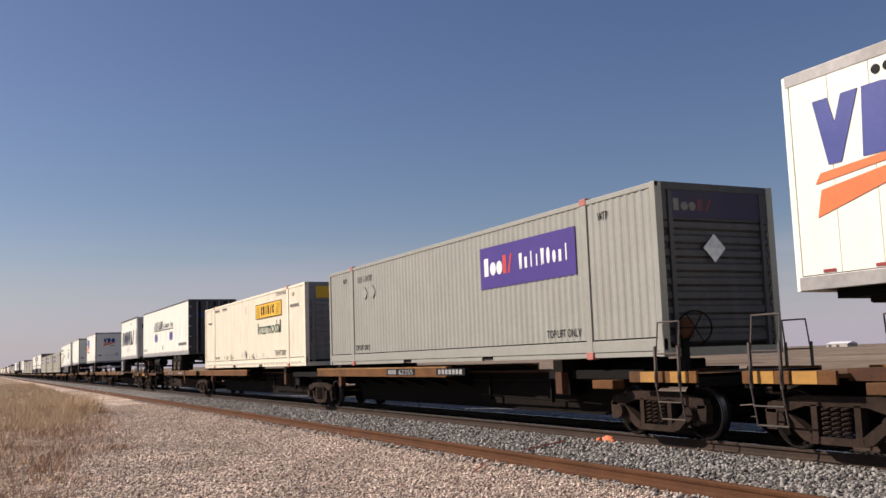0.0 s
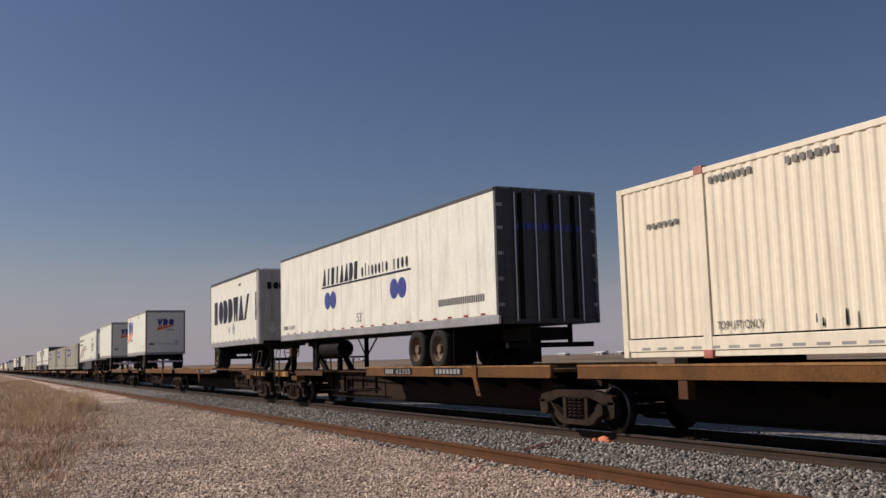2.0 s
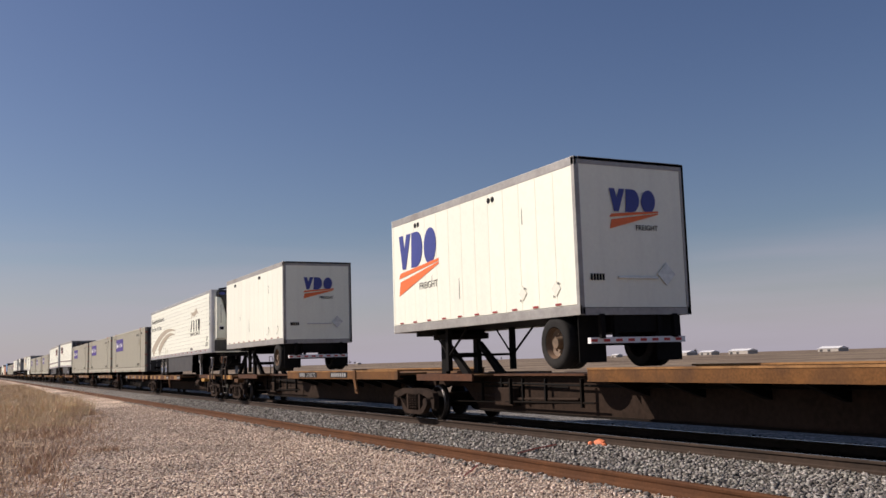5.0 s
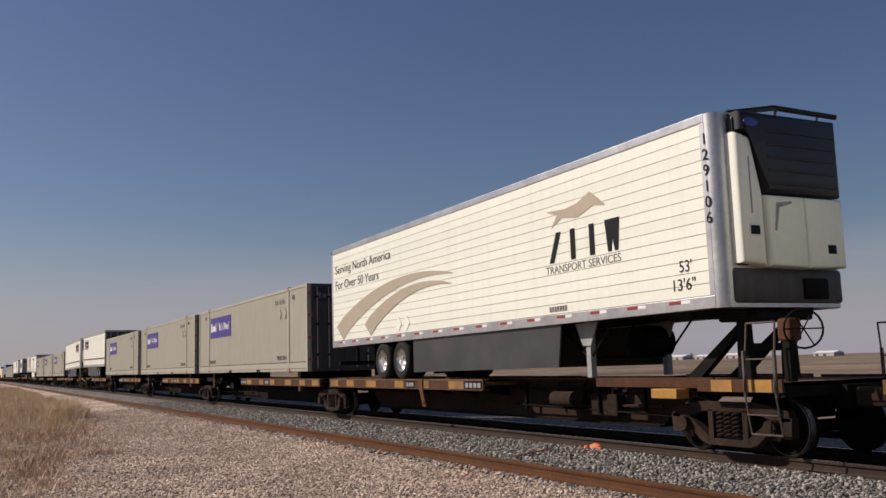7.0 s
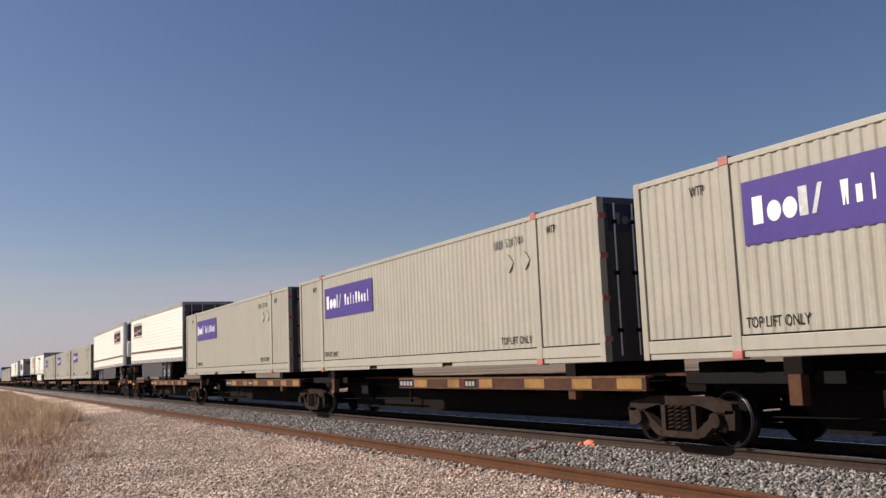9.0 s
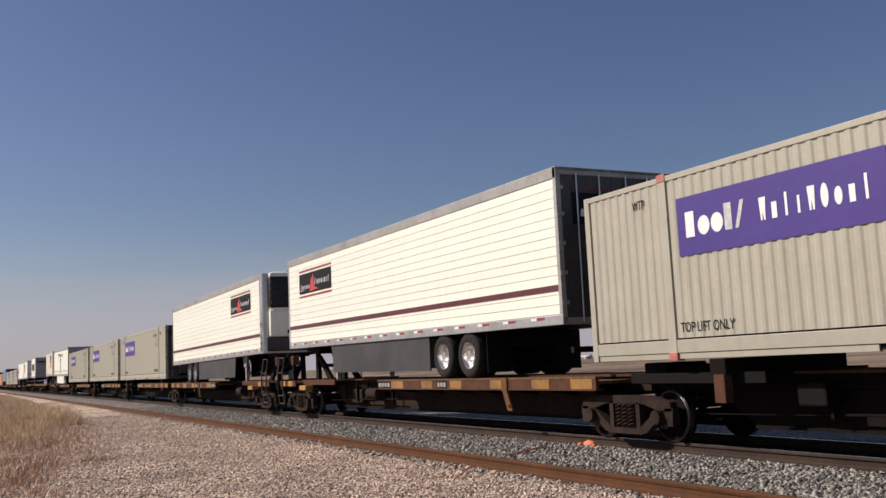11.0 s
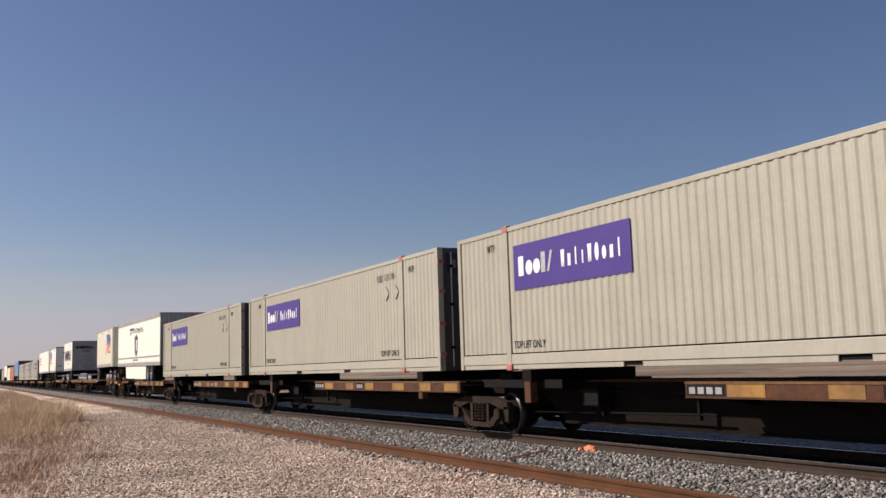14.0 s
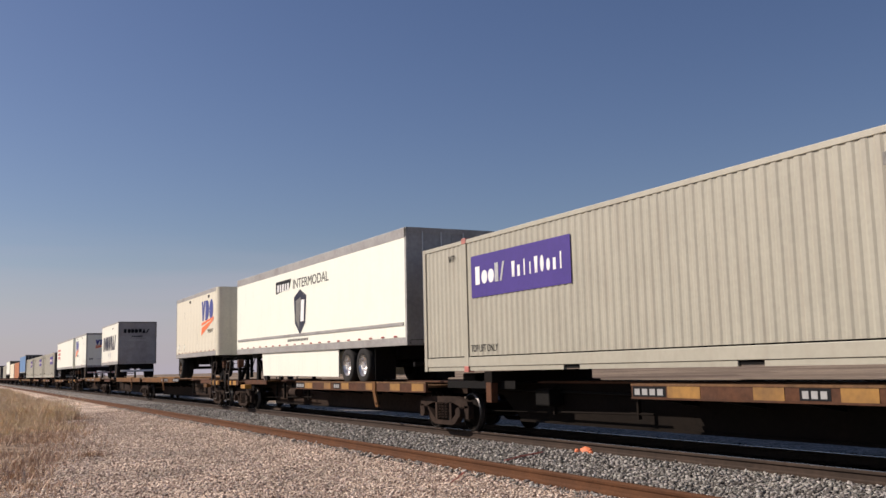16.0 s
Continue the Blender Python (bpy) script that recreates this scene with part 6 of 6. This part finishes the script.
CZ = 1.33
put(pup_orange(False, True, "short white parcel trailer with a blue and orange mark"), -9.12, -0.59, 1.17)
put(parcel_container(True, "grey", "534282", "grey corrugated container with a purple sign near its leading end"), -28.0, -11.88, CZ)
put(freight_container(), -46.68, -30.52, CZ)
put(shipper_trailer(), -66.98, -50.9, 1.17, 0.3)
put(pup_black(True, "short weathered white trailer with large dark marks, rounded nose"), -78.52, -69.99, 1.21)
put(pup_orange(False, True, "short white parcel trailer with blue and orange mark, roll-up door closed"), -106.78, -98.25, 1.2)
put(pup_orange(False, False, "short white parcel trailer with plain side, marked roll-up door"), -125.0, -116.48, 1.23)
put(reefer("dark", True, "white ribbed refrigerated trailer with black cooling unit, taupe sweep", 16.52), -144.5, -127.98, 1.10, -0.45)
pc = put(parcel_container(False, "beige", "531744", "beige corrugated container with a purple sign, dark doors leading"), -163.05, -146.9, CZ)


def same_again(x0, x1):
    c = copy_thing(pc, pose((x0 + x1) / 2, TRACK, CZ))
    moving.append((c, (x0 + x1) / 2, CZ, 0))


same_again(-180.2, -164.05)
same_again(-197.55, -181.4)
put(reefer("light", False, "white ribbed refrigerated trailer with maroon stripe, dark doors leading"), -214.6, -198.4, 1.12, 0.4)
put(reefer("light", True, "white ribbed refrigerated trailer with maroon stripe, cooling unit leading", 16.2), -233.75, -217.55, 1.07, -0.45)
same_again(-251.95, -235.8)
same_again(-269.1, -252.95)
same_again(-286.4, -270.25)
put(shield_trailer(), -303.35, -287.35, 1.07, 0.45)
put(pup_orange(True, True, "short yellowed parcel trailer with a blue and orange mark", "yellowed"), -314.95, -306.4, 1.2)
put(pup_black(False, "short weathered white trailer with dark lettering blocks, grey rear"), -343.2, -334.6, 1.2)
put(pup_orange(False, True, "short white parcel trailer with blue and orange mark"), -361.6, -353.1, 1.2)
put(plain_trailer("white dry van trailer with faded red marks, nose leading", "white", True, 16.1, "red"), -380.0, -363.9, 1.2)
gc = put(parcel_container(True, "beige", "534107", "beige corrugated container with a purple sign near its leading end"), -399.6, -383.45, CZ)
for a in (-416.6, -434.0):
    c = copy_thing(gc, pose(a + 8.075, TRACK, CZ))
    moving.append((c, a + 8.075, CZ, 0))
put(plain_trailer("blue box trailer with dark rear doors leading", "car_blue", False), -453.0, -436.9, 1.2)
far_orange = put(far_box("dull orange corrugated container", "car_orange", False), -471.0, -454.9, CZ)
far_cream = put(far_box("plain cream corrugated container far back", "cream", False), -488.7, -472.6, CZ)
far_white = put(far_box("plain white dry van trailer far back", "white", True), -506.4, -490.3, 1.1)

# platforms: (trucks from right to left), per platform (hitch on the right, load)
CARS = (
    ((9.0, -8.8), ((False, "road"),), 1.2, False, ""),
    ((-12.46, -29.8, -48.55, -66.2), ((True, "box"), (True, "box"), (False, "road")), 1.2, False, "62355"),
    ((-70.3, -88.15, -106.1, -124.1), ((True, "road"), (False, "road"), (False, "road")), 1.2, False, "370072"),
    ((-128.35, -145.3, -162.6, -179.9, -197.1, -214.1), ((True, "road"), (False, "box"), (False, "box"), (False, "box"), (False, "road")), 1.06, True, "353051"),
    ((-218.1, -234.8, -251.6, -268.8, -285.95, -303.2), ((True, "road"), (False, "box"), (False, "box"), (False, "box"), (False, "road")), 1.06, True, "354163"),
    ((-307.3, -325.2, -343.2, -361.2), ((True, "road"), (False, ""), (False, "road")), 1.2, False, "370115"),
    ((-365.3, -382.4, -399.9, -417.2, -434.6, -452.0), ((True, "road"), (True, "box"), (True, "box"), (True, "box"), (False, "road")), 1.06, True, "354020"),
)
for trucks, units, bt, stripes, number in CARS:
    for i, (hr, load) in enumerate(units):
        x1, x0 = trucks[i], trucks[i + 1]
        ws = []
        p = platform(x0, x1, hr, load, left_end=(i == len(units) - 1), right_end=(i == 0), beam_top=bt, stripes=stripes,
                     number=number if i in (0, len(units) - 1) else "", wheelsets=ws, brake=stripes or trucks[0] in (-12.46, -307.3))
        put(p, x0, x1, 0)
        rolling += [w for w in ws]

# the rest of the train, far back
spare = far_platform(-471.0, -453.5)
put(spare, -471.0, -453.5, 0)
x = -471.0
far_beige = put(far_box("plain beige corrugated container far back", "beige", False), -524.4, -508.3, CZ)
loads = [far_beige, far_beige, far_white, far_cream, far_orange, far_beige, far_white, far_white, far_cream, far_beige, far_white]
k = 0
while x > -1180:
    c = copy_thing(spare, pose(x - 8.75, TRACK, 0))
    moving.append((c, x - 8.75, 0, 0))
    if x < -525:
        src = loads[k % len(loads)]
        z = CZ if src["category"] == "container" else 1.1
        c = copy_thing(src, pose(x - 8.75, TRACK, z))
        moving.append((c, x - 8.75, z, 0))
        k += 1
    x -= 17.6


# ---------------------------------------------------------------- what moves
def gone(t):
    """Metres that the train has run by t seconds."""
    return 16.966 * t - 0.019 * t * t


def motions():
    times = [0, 2, 4, 6, 8, 10, 12, 14, 16]
    for t, x, z, tilt in moving:
        walk(t, [(s, pose(x + gone(s), TRACK, z, 0, tilt, 0)) for s in times])
    ticks = [i / FPS for i in range(16 * FPS + 1)]
    turns = [math.degrees(gone(s) / WR) % 360 for s in ticks]
    for ws, x in rolling:
        walk(ws, [(s, pose(x, 0, WR, 0, a, 0)) for s, a in zip(ticks, turns)])


motions()
